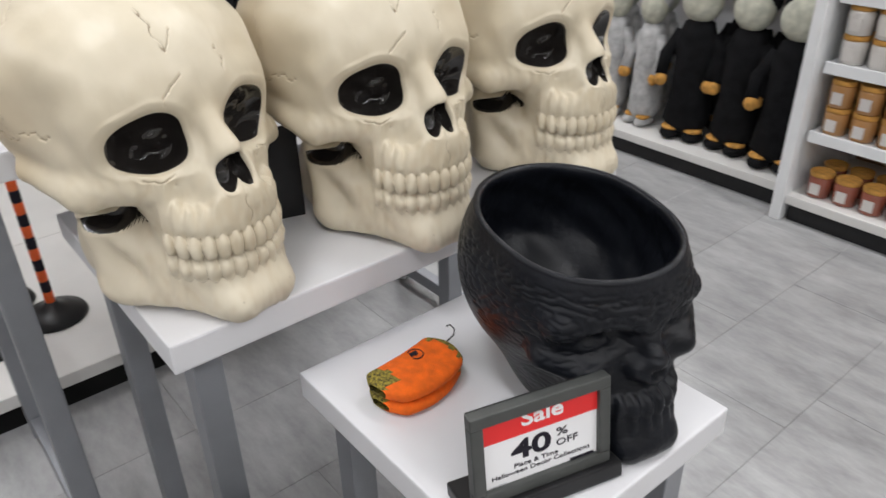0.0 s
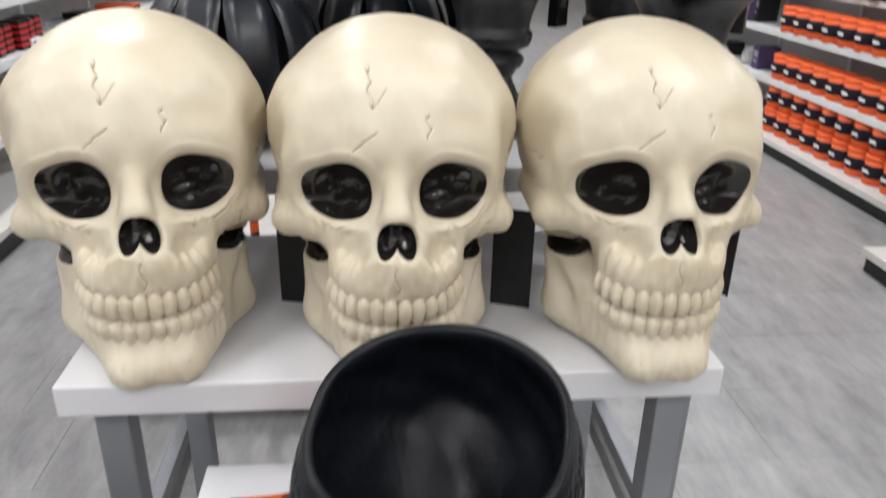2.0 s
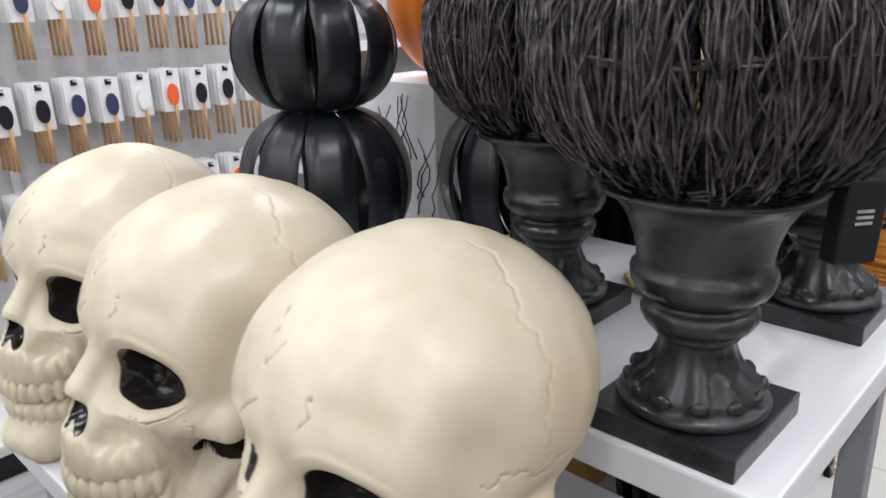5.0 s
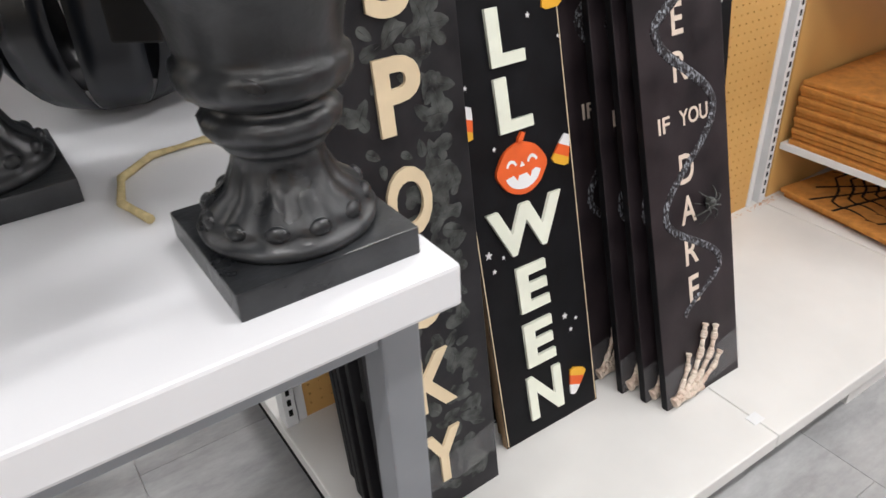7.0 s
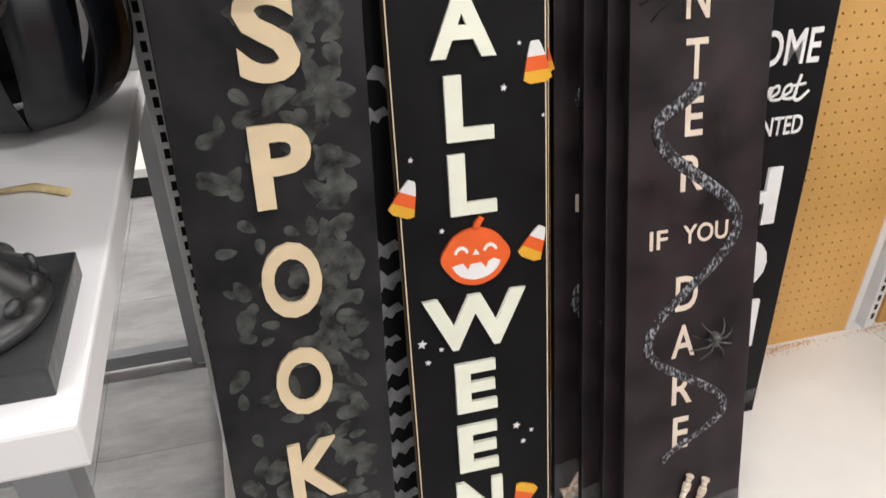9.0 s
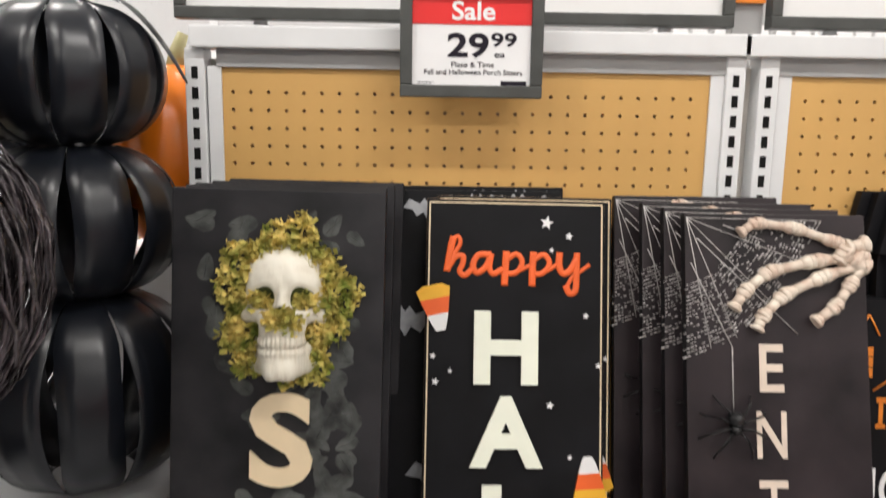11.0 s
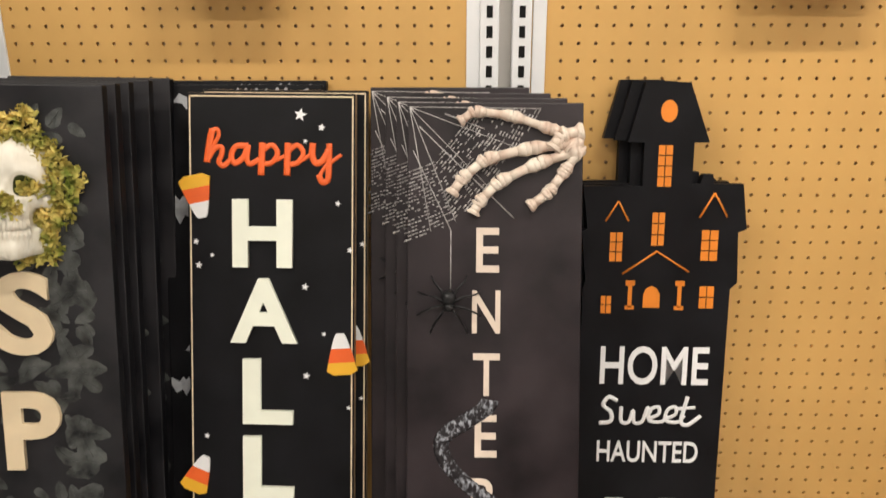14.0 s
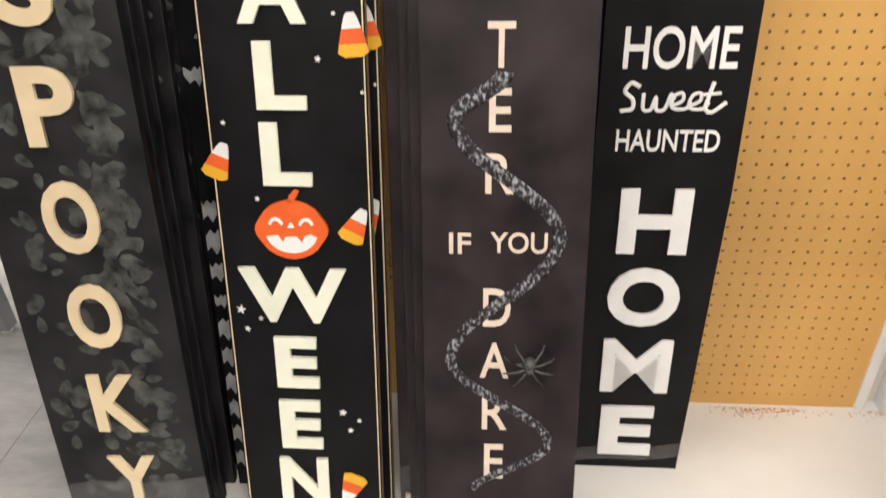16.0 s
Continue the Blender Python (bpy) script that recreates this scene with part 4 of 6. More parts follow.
def enter_sign(m, label):
    t = thing("porch_sign", m, label, "porch sign", "porch signs")
    w, h = 0.233, 1.240
    board("board", w, h, "board_plum", "board_black", t)
    rows = (("E", -0.024, 1.014, 0.031, 0.060), ("N", -0.029, 0.932, 0.038, 0.058), ("T", -0.027, 0.847, 0.036, 0.058), ("E", -0.024, 0.763, 0.030, 0.058), ("R", -0.028, 0.678, 0.039, 0.056),
            ("IF", -0.078, 0.590, 0.031, 0.031), ("YOU", -0.020, 0.592, 0.080, 0.031), ("D", -0.029, 0.478, 0.040, 0.060), ("A", -0.033, 0.394, 0.043, 0.058), ("R", -0.029, 0.305, 0.038, 0.059), ("E", -0.025, 0.217, 0.030, 0.062))
    for c, x, z, lw, lh in rows:
        letter("lettering", c, x, z, lw, lh, 0.0008, M["pale_pink"], t, fat=0.012)
    # cobweb in the top corner: radial threads and broken cross threads
    bm = bmesh.new()
    ends = [(-0.121, 1.055), (-0.085, 1.068), (-0.052, 1.082), (-0.01, 1.13), (0.03, 1.18), (0.060, 1.232)]
    o = (-0.114, 1.238)
    for e in ends[1:]:
        tube(bm, [(o[0], -0.0004, o[1] - 0.004), (e[0], -0.0004, e[1])], 0.0007, 4)
    rr = random.Random(3)
    for (a, b) in zip(ends, ends[1:]):
        for k in range(19):
            f0 = 0.50 + 0.50 * k / 18
            n = 7
            for q in range(n):
                if rr.random() < 0.30 + (0.22 if 4 < k < 13 else 0.0):
                    continue
                g0, g1 = q / n, (q + rr.uniform(0.55, 0.95)) / n
                pa = [o[i] + f0 * (a[i] - o[i]) for i in (0, 1)]
                pb = [o[i] + f0 * (b[i] - o[i]) for i in (0, 1)]
                p0 = [pa[i] + g0 * (pb[i] - pa[i]) for i in (0, 1)]
                p1 = [pa[i] + g1 * (pb[i] - pa[i]) for i in (0, 1)]
                tube(bm, [(p0[0], -0.0003, p0[1]), (p1[0], -0.0003, p1[1])], rr.uniform(0.0007, 0.0017), 3)
    for a, b in (((-0.109, 1.176), (-0.058, 1.070)), ((-0.058, 1.070), (-0.058, 0.99)), ((-0.101, 1.208), (0.026, 1.087)), ((-0.067, 1.225), (-0.014, 1.205))):
        tube(bm, [(a[0], -0.0006, a[1]), (b[0], -0.0006, b[1])], 0.0009, 4)
    part("cobweb_print", bm, M["web_print"], t)["kind"] = "stuff"
    spider("spider", -0.060, 0.975, 0.040, t)
    spider("spider", 0.040, 0.420, 0.036, t, "frame_grey")
    bone_fingers(t, [(((0.115, 1.196), (0.072, 1.205), (0.022, 1.222), (-0.028, 1.228), (-0.048, 1.214)), 0.0065), (((0.115, 1.186), (0.047, 1.180), (-0.013, 1.165), (-0.043, 1.140), (-0.058, 1.118)), 0.0075),
                     (((0.113, 1.178), (0.057, 1.160), (0.005, 1.135), (-0.021, 1.108), (-0.029, 1.092)), 0.0075), (((0.113, 1.180), (0.092, 1.150), (0.072, 1.122), (0.045, 1.102)), 0.0072),
                     (((0.115, 1.202), (0.087, 1.196), (0.075, 1.178)), 0.010), (((0.115, 1.172), (0.099, 1.180), (0.085, 1.19)), 0.009)], "skeleton_hand")
    bone_fingers(t, [(((-0.095, 0.020), (-0.070, 0.050), (-0.052, 0.082), (-0.046, 0.112)), 0.005), (((-0.08, 0.018), (-0.040, 0.052), (-0.010, 0.10), (0.004, 0.140), (0.010, 0.160)), 0.0058),
                     (((-0.07, 0.015), (-0.02, 0.045), (0.020, 0.085), (0.036, 0.122), (0.042, 0.145)), 0.0058), (((-0.06, 0.012), (-0.01, 0.030), (0.030, 0.050), (0.052, 0.078)), 0.0054),
                     (((-0.10, 0.012), (-0.05, 0.014), (-0.012, 0.016)), 0.0065), (((-0.104, 0.02), (-0.07, 0.03), (-0.04, 0.03)), 0.008)], "skeleton_hand")
    bm = bmesh.new()
    pts = []
    turns = ((0.842, -0.004), (0.780, -0.070), (0.615, 0.077), (0.423, -0.077), (0.282, 0.073), (0.188, -0.045))
    for (za, xa), (zb, xb) in zip(turns, turns[1:]):
        for k in range(14):
            s = k / 14
            pts.append((xa + (xb - xa) * (0.5 - 0.5 * math.cos(math.pi * s)), -0.0006, za + (zb - za) * s))
    tube(bm, pts, 0.0118, 8, 0.5)
    for v in bm.verts:
        v.co.y = -0.0006 + (v.co.y + 0.0006) * 0.16
    part("snake_print", bm, M["snake"], t)
    wrap(t, w, 0.006, 0.085)
    return t


def leaf_prints(w, h, seed, n):
    bm = bmesh.new()
    rr = random.Random(seed)
    for _ in range(n):
        s, a = rr.uniform(0.010, 0.025), rr.uniform(0, 6.28)
        x, z = rr.uniform(-w / 2 + 0.03, w / 2 - 0.03), rr.uniform(0.03, h - 0.03)
        if rr.random() < 0.55:
            x = abs(x) * 0.6 + 0.035
        pts = []
        for k in range(16):
            b = 2 * math.pi * k / 16
            px, pz = s * 0.95 * math.cos(b), s * (0.50 + 0.05 * (k % 2)) * math.sin(b) * (1 - 0.35 * math.cos(b))
            pts.append((max(-w / 2 + 0.001, min(w / 2 - 0.001, x + px * math.cos(a) - pz * math.sin(a))), max(0.002, min(h - 0.002, z + px * math.sin(a) + pz * math.cos(a)))))
        dy = rr.uniform(0.0001, 0.0006)
        poly(bm, pts, -dy, 0.0)
        # midrib
        tube(bm, [(x - s * 0.8 * math.cos(a), -dy - 0.0001, z - s * 0.8 * math.sin(a)), (x + s * 0.8 * math.cos(a), -dy - 0.0001, z + s * 0.8 * math.sin(a))], 0.0004, 3)
    for v in bm.verts:
        v.co.x = max(-w / 2 + 0.001, min(w / 2 - 0.001, v.co.x))
        v.co.z = max(0.001, min(h - 0.001, v.co.z))
    return bm


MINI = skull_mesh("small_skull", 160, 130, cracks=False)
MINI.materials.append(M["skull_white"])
LEAVES = None


def wrap(t, w, z0, z1):
    """A band of crinkled clear film round the foot of a sign."""
    n = 24
    P = np.zeros((n, 5, 3))
    for i in range(n):
        u = i / (n - 1)
        for k in range(5):
            s = k / 4
            P[i, k] = (-w / 2 - 0.001 + (w + 0.002) * u, -0.0022 - 0.0012 * abs(noise.noise(Vector((u * 9, s * 7, w)))), z0 + (z1 - z0) * s + 0.02 * u + 0.004 * math.sin(u * 7))
    me = grid_mesh("film_wrap", P, closed_u=False)
    me.materials.append(M["film"])
    same_part("film_wrap", me, t, Matrix(), "crinkled clear plastic film band")


def spooky_sign(m, label, front=True):
    global LEAVES
    t = thing("porch_sign", m, label, "porch sign", "porch signs")
    w, h = 0.246, 1.240
    board("board", w, h, "board_leafy", "board_black", t)
    if LEAVES is None:
        first = part("leaf_print", leaf_prints(w, h, 11, 260), M["leaf_print"], t)
        first["kind"] = "stuff"
        LEAVES = first.data
    else:
        same_part("leaf_print", LEAVES, t, Matrix())["kind"] = "stuff"
    if front:
        for c, x, z, lw, lh in (("S", 0.006, 0.890, 0.074, 0.112), ("P", 0.006, 0.729, 0.076, 0.110), ("O", 0.000, 0.565, 0.081, 0.113), ("O", 0.000, 0.400, 0.081, 0.113), ("K", 0.003, 0.235, 0.083, 0.112), ("Y", 0.002, 0.070, 0.080, 0.110)):
            letter("letter", c, x - lw / 2, z, lw, lh, 0.006, M["cream"], t, fat=0.03)
        wrap(t, w, 0.05, 0.115)
        # moss bed with a half-sunk skull
        rr = random.Random(8)
        bm = bmesh.new()
        cx, cz = 0.008, 1.108
        for _ in range(5200):
            a, q = rr.uniform(0, 6.283), math.sqrt(rr.random())
            edge = 1 + 0.10 * math.sin(5 * a + 1) + 0.07 * math.sin(11 * a)
            x, z = cx + 0.076 * q * math.cos(a) * edge, cz + 0.094 * q * math.sin(a) * edge
            s, y = rr.uniform(0.006, 0.012), -rr.uniform(0.0, 0.014) * (1.1 - q * 0.6)
            d = Vector((rr.uniform(-1, 1), rr.uniform(-1, 0.2), rr.uniform(-1, 1))).normalized() * s
            e = Vector((rr.uniform(-1, 1), rr.uniform(-1, 0.2), rr.uniform(-1, 1))).normalized() * s * 0.5
            if _ < 900:
                # tufts stuffed into the eye sockets and over the nose
                u, g = rr.choice(((-0.024, 1.112), (0.022, 1.112), (0.0, 1.094), (0.002, 1.090))), rr.random()
                x, z, y = cx + u[0] + rr.gauss(0, 0.0075), u[1] + rr.gauss(0, 0.0045), (-0.014 if abs(u[0]) > 0.01 else -0.036) - 0.006 * g
                s *= 0.6
            p = Vector((x, y, z))
            bm.faces.new([bm.verts.new(v) for v in (p, p + d * 0.5 + e, p + d, p + d * 0.5 - e)])
        part("moss_bed", bm, M["moss"], t, "green and yellow dried moss bed")["kind"] = "stuff"
        sk = new("skull", MINI)
        sk.parent = t
        sk.matrix_basis = pose(cx, 0.012, 1.024, 0, 0, -90) @ Matrix.Diagonal((0.28, 0.32, 0.385, 1))
        sk["label"] = "small white resin skull"
    return t


def home_sign(m, label):
    t = thing("porch_sign", m, label, "porch sign", "porch signs")
    out = [(-0.108, 0.0), (0.106, 0.0), (0.110, 0.60), (0.112, 0.935), (0.122, 0.945), (0.118, 1.02), (0.130, 1.025), (0.121, 1.092), (0.078, 1.092), (0.076, 1.106), (0.062, 1.106), (0.058, 1.092), (0.046, 1.092), (0.046, 1.152), (0.068, 1.152), (0.036, 1.238), (-0.028, 1.238),
           (-0.050, 1.152), (-0.026, 1.152), (-0.026, 1.088), (-0.112, 1.088), (-0.104, 1.024), (-0.112, 1.020), (-0.104, 0.945), (-0.108, 0.935)]
    def fz(v):
        return float(np.interp(v, (0.0, 0.07, 0.103, 0.235, 0.365, 0.497, 0.6, 0.787, 0.9, 1.0, 1.238), (0.0, 0.001, 0.038, 0.184, 0.326, 0.468, 0.578, 0.773, 0.890, 0.992, 1.230)))
    out[0], out[1], out[2] = (-0.107, 0.0), (0.094, 0.0), (0.112, 0.60)
    bm = bmesh.new()
    poly(bm, [(x, fz(z)) for x, z in out], 0.0, T)
    part("board", bm, M["board_black"], t)
    for c, x, z, lw, lh, f in (("HOME", -0.084, 0.787, 0.167, 0.060, 0.012), ("HAUNTED", -0.084, 0.664, 0.159, 0.034, 0.012)):
        letter("lettering", c, x + 0.007, fz(z), lw * 0.99, fz(z + lh) - fz(z), 0.0012, M["white_paint"], t, fat=f)
    e_pts = [(14.8, 6), (17.6, 4.6), (17.4, 2.6), (15.2, 3.4), (14.8, 6.4), (18.5, 6.8), (20, 5.2)]
    word = [(0.0034, [(4.8, 0.8), (2.6, 0), (1, 2.2), (3.4, 4.3), (3.4, 6.8), (0.4, 7.4)]), (0.0030, [(6.4, 3), (6.6, 6.8), (8.8, 7), (10, 3.6), (10.4, 7), (12.8, 6.8), (14.2, 3), (15, 4)]),
            (0.0028, e_pts), (0.0028, [(a + 5, b) for a, b in e_pts]), (0.0032, [(25.8, 0), (24.8, 4), (24.4, 6.8), (26.4, 7.6), (29.8, 5.2)]), (0.0026, [(23.4, 3), (28, 2.6)])]
    script("lettering", word, 0.0052, 0.0058, -0.075, 0.752, 0.0010, M["white_paint"], t)
    for c, x, z, lw, lh in (("H", -0.061, 0.497, 0.114, 0.108), ("O", -0.068, 0.365, 0.122, 0.106), ("M", -0.066, 0.235, 0.121, 0.103), ("E", -0.059, 0.101, 0.098, 0.103)):
        letter("letter", c, x, fz(z), lw, fz(z + lh) - fz(z), 0.006, M["white_paint"], t, fat=0.014 if c == "M" else 0.035)
    for x0, x1, z0, z1, nx, nz in ((-0.006, 0.016, 1.087, 1.149, 2, 4), (-0.010, 0.010, 0.999, 1.050, 2, 3), (-0.071, -0.051, 0.975, 1.020, 2, 3), (0.064, 0.090, 0.977, 1.024, 2, 3), (-0.081, -0.064, 0.896, 0.924, 2, 2), (0.066, 0.089, 0.905, 0.940, 2, 2)):
        bm = bmesh.new()
        z0, z1 = fz(z0), fz(z1)
        gx, gz = (x1 - x0) / nx, (z1 - z0) / nz
        for i in range(nx):
            for k in range(nz):
                box(bm, x0 + i * gx + 0.0008, x0 + (i + 1) * gx - 0.0008, -0.0008, 0.0, z0 + k * gz + 0.0008, z0 + (k + 1) * gz - 0.0008)
        part("painted_window", bm, M["amber_paint"], t)
    bm = bmesh.new()
    poly(bm, [(0.007 + 0.012 * math.cos(a), 1.189 + 0.016 * math.sin(a)) for a in np.linspace(0, 2 * math.pi, 18, endpoint=False)], -0.0008, 0)
    part("painted_window", bm, M["amber_paint"], t)
    bm = bmesh.new()
    poly(bm, [(-0.017, 0.896), (0.008, 0.896), (0.008, 0.917), (0.003, 0.926), (-0.005, 0.930), (-0.013, 0.926), (-0.017, 0.917)], -0.0008, 0)
    part("painted_door", bm, M["amber_paint"], t)
    bm = bmesh.new()
    for a, b in (((-0.078, 1.028), (-0.060, 1.058)), ((-0.060, 1.058), (-0.044, 1.028)), ((0.060, 1.034), (0.080, 1.071)), ((0.080, 1.071), (0.100, 1.036)), ((-0.050, 0.948), (0.0, 0.983)), ((0.0, 0.983), (0.049, 0.952))):
        tube(bm, [(a[0], -0.0004, a[1]), (b[0], -0.0004, b[1])], 0.0018, 4)
    for x in (-0.037, 0.037):
        for r in ((-0.003, 0.003, 0.896, 0.936), (-0.007, 0.007, 0.893, 0.899), (-0.007, 0.007, 0.930, 0.938)):
            box(bm, x + r[0], x + r[1], -0.0008, 0, r[2], r[3])
    part("painted_trim", bm, M["amber_paint"], t)
    wrap(t, 0.196, 0.012, 0.045)
    return t


def leaning(x, yb, lean, slip=0.0, yaw=0.0):
    return pose(x, yb, DECK + 0.0005 + 0.125 * abs(math.sin(math.radians(slip))), -lean, 0, yaw) @ pose(0, 0, 0, 0, slip, 0)


SPK = spooky_sign(leaning(-0.642, -0.380, 7.0, 1.0, 3.0), "dark leaf-print porch sign reading SPOOKY with a moss skull")
for k, (dx, yb, ln) in enumerate(((0.0, -0.338, 7.3), (-0.002, -0.302, 7.7), (0.006, -0.262, 8.0), (0.016, -0.215, 8.2))):
    spooky_sign(leaning(-0.648 + dx, yb, ln, 0.8), "dark leaf-print porch sign stacked behind another", front=False)
HAP = happy_sign(leaning(-0.343, -0.335, 12.6, 0.4), "black porch sign reading happy HALLOWEEN with candy corn")
copy_thing(HAP, leaning(-0.328, -0.300, 12.0, 0.4))
BAT = bat_sign(leaning(-0.388, -0.262, 11.0), "black porch sign printed with grey bats, behind another")
copy_thing(BAT, leaning(-0.384, -0.225, 9.6))
ENT = enter_sign(leaning(-0.012, -0.452, 14.0), "dark porch sign reading ENTER IF YOU DARE with skeleton hand")
for dx, yb, ln in ((-0.018, -0.408, 13.3), (-0.037, -0.358, 12.6), (-0.064, -0.292, 11.6)):
    copy_thing(ENT, leaning(-0.012 + dx, yb, ln))
HOME = home_sign(leaning(0.235, -0.183, 6.07), "black haunted-house porch sign reading HOME Sweet HAUNTED HOME")
for dx, yb, ln in ((-0.016, -0.162, 5.85), (-0.030, -0.140, 5.65)):
    copy_thing(HOME, leaning(0.235 + dx, yb, ln))

# brown crumbs swept against the foot of the pegboard
rr = random.Random(77)
bm = bmesh.new()
for _ in range(420):
    x = rr.choice((rr.gauss(0.50, 0.03), rr.gauss(0.575, 0.02), rr.uniform(0.44, 0.86), rr.gauss(0.80, 0.03)))
    y, s = -0.010 - abs(rr.gauss(0, 0.011)), rr.uniform(0.0010, 0.0030)
    p = Vector((x, y, DECK + 0.0006))
    a = rr.uniform(0, 6.28)
    vs = [bm.verts.new(p + Vector((s * math.cos(a + g), s * 0.7 * math.sin(a + g), rr.uniform(0, 0.0012)))) for g in (0, 2.1, 4.2)]
    bm.faces.new(vs)
    top = bm.verts.new(p + Vector((0, 0, s * 0.7)))
    for u, w in ((0, 1), (1, 2), (2, 0)):
        bm.faces.new((vs[u], vs[w], top))
tagged(part("coir_crumbs", bm, M["mat_coir"]), "brown coir crumbs scattered on the white deck", "debris", kind="stuff")
# ---- black skull planter ----
def planter_form(p):
    """Face towards +x, 0.26 high; the top is open."""
    q = p.copy()
    q[..., 1] = np.abs(q[..., 1])
    d = ell(q, np.array((-0.025, 0, 0.180)), np.array((0.143, 0.129, 0.150)))
    d = smin(d, ell(q, np.array((0.045, 0, 0.195)), np.array((0.088, 0.106, 0.092))), 0.04)
    d = smin(d, cap(q, (0.122, 0.014, 0.187), (0.094, 0.090, 0.182), 0.014), 0.022)
    d = smin(d, ell(q, np.array((0.066, 0, 0.115)), np.array((0.058, 0.085, 0.062))), 0.03)
    d = smin(d, cap(q, (0.118, 0.068, 0.122), (0.080, 0.098, 0.134), 0.017), 0.022)
    d = smin(d, ell(q, np.array((0.088, 0, 0.055)), np.array((0.064, 0.066, 0.076))), 0.03)
    d = smin(d, cap(q, (0.146, 0.022, 0.018), (0.148, 0, 0.020), 0.024), 0.03)
    d = smin(d, ell(q, np.array((-0.005, 0, 0.05)), np.array((0.074, 0.074, 0.085))), 0.04)
    d = smin(d, cap(q, (0.122, 0, 0.176), (0.150, 0, 0.142), 0.012), 0.014)
    d = smin(d, cap(q, (0.140, 0.014, 0.128), (0.148, 0, 0.120), 0.013), 0.014)
    d = smax(d, -ell(q, np.array((0.146, 0.053, 0.164)), np.array((0.046, 0.036, 0.022))), 0.010)
    d = smin(d, ell(q, np.array((0.100, 0.053, 0.160)), np.array((0.016, 0.027, 0.011))), 0.008)
    d = smax(d, -ell(q, np.array((0.168, 0.000, 0.124)), np.array((0.026, 0.011, 0.012))), 0.004)
    d = smax(d, -ell(q, np.array((0.085, 0.100, 0.075)), np.array((0.045, 0.030, 0.040))), 0.02)
    for row, zc in enumerate((0.076, 0.048)):
        for k in range(5):
            a = math.radians(7 + 15 * k)
            d = smin(d, ell(q, np.array((0.090 + 0.063 * math.cos(a), 0.062 * math.sin(a), zc)), np.array((0.010, 0.0075, 0.017))), 0.005)
    return np.maximum(d, -p[..., 2])


def planter_mesh(name, nu=300, nz=170):
    az = np.linspace(0, 2 * np.pi, nu, endpoint=False)
    rim = 0.262 - 0.024 * (np.cos(az) * 0.5 + 0.5)
    f = np.linspace(0, 1, nz)[:, None]
    Z = f * rim[None]
    A = np.broadcast_to(az, Z.shape)
    cx = 0.012 * (1 - f) * np.ones_like(Z)
    r = np.full(Z.shape, 0.26)
    for _ in range(40):
        P = np.stack([cx + r * np.cos(A), r * np.sin(A), Z], -1)
        r = np.clip(r - 0.75 * planter_form(P), 0.02, 0.3)
    P = np.stack([cx + r * np.cos(A), r * np.sin(A), Z], -1)
    crackle = np.array([abs(noise.noise(Vector((p[0], p[1], p[2] * 1.8)) * 68)) for p in P.reshape(-1, 3)]).reshape(Z.shape)
    soft = np.clip((f - 0.45) / 0.2, 0.25, 1) * np.clip((0.975 - f) / 0.05, 0, 1)
    r = r - 0.0045 * soft * (0.5 - np.clip(crackle * 2.2, 0, 0.5))
    outer = np.stack([cx + r * np.cos(A), r * np.sin(A), Z], -1)
    top = outer[-1]
    c = np.array((0.0, 0, 0.0))
    lip = [top + (0, 0, 0.004), (top - (0, 0, 0)) * (0.955, 0.955, 1) + (0, 0, 0.005), top * (0.925, 0.925, 1) + (0, 0, 0.001)]
    inner = []
    for k in range(1, 26):
        g = 1 - k / 26
        z = 0.03 + (rim - 0.03) * g
        row = np.stack([0.93 * (r[int(g * (nz - 1))] - 0.004) * np.cos(az) * min(1, 0.35 + 0.9 * g ** 0.5), 0.93 * (r[int(g * (nz - 1))] - 0.004) * np.sin(az) * min(1, 0.35 + 0.9 * g ** 0.5), z], -1)
        row *= 1 + 0.012 * np.sin(az * 9 + k)[:, None] * np.array((1, 1, 0))
        inner.append(row)
    inner.append(np.stack([0 * az, 0 * az, 0 * az + 0.028], -1))
    return grid_mesh(name, np.concatenate([outer, np.array(lip), np.array(inner)]))


me = planter_mesh("skull_planter")
me.materials.append(M["planter"])
ob = new("skull_planter", me)
ob.matrix_basis = pose(-2.020, -0.108, LOW, 0, 0, 168) @ Matrix.Diagonal((1.07, 1.06, 1.0, 1))
tagged(ob, "matte black skull-shaped planter with an open top", "planter")

# ---- folded fleece socks ----
sock = thing("socks", pose(-1.888, 0.066, LOW, 0, 0, 100) @ Matrix.Diagonal((0.80, 0.88, 0.9, 1)), "folded orange fleece socks with speckled toe and heel", "socks")


def sock_slab(z0, z1, wob):
    """A flattened sock leg: wide cuff, bent foot."""
    n, m = 26, 22
    P = np.zeros((n, m, 3))
    for i in range(n):
        s = i / (n - 1)
        x = -0.085 + 0.17 * s
        half = (0.040 + 0.008 * math.sin(s * 3.1)) * min(1, (s + 0.02) * 9, (1.02 - s) * 9) ** 0.5
        bend = 0.018 * math.sin(s * 2.6 + wob)
        for k in range(m):
            a = 2 * math.pi * k / m
            c, q = math.cos(a), math.sin(a)
            P[i, k] = (x, bend + half * math.copysign(abs(c) ** 0.7, c), (z0 + z1) / 2 + (z1 - z0) / 2 * math.copysign(abs(q) ** 0.6, q) * min(1, (s + 0.05) * 6, (1.05 - s) * 6) ** 0.5)
    for i in range(n):
        for k in range(m):
            P[i, k] += 0.0018 * noise.noise(Vector(P[i, k]) * 90)
    return grid_mesh("sock", P)


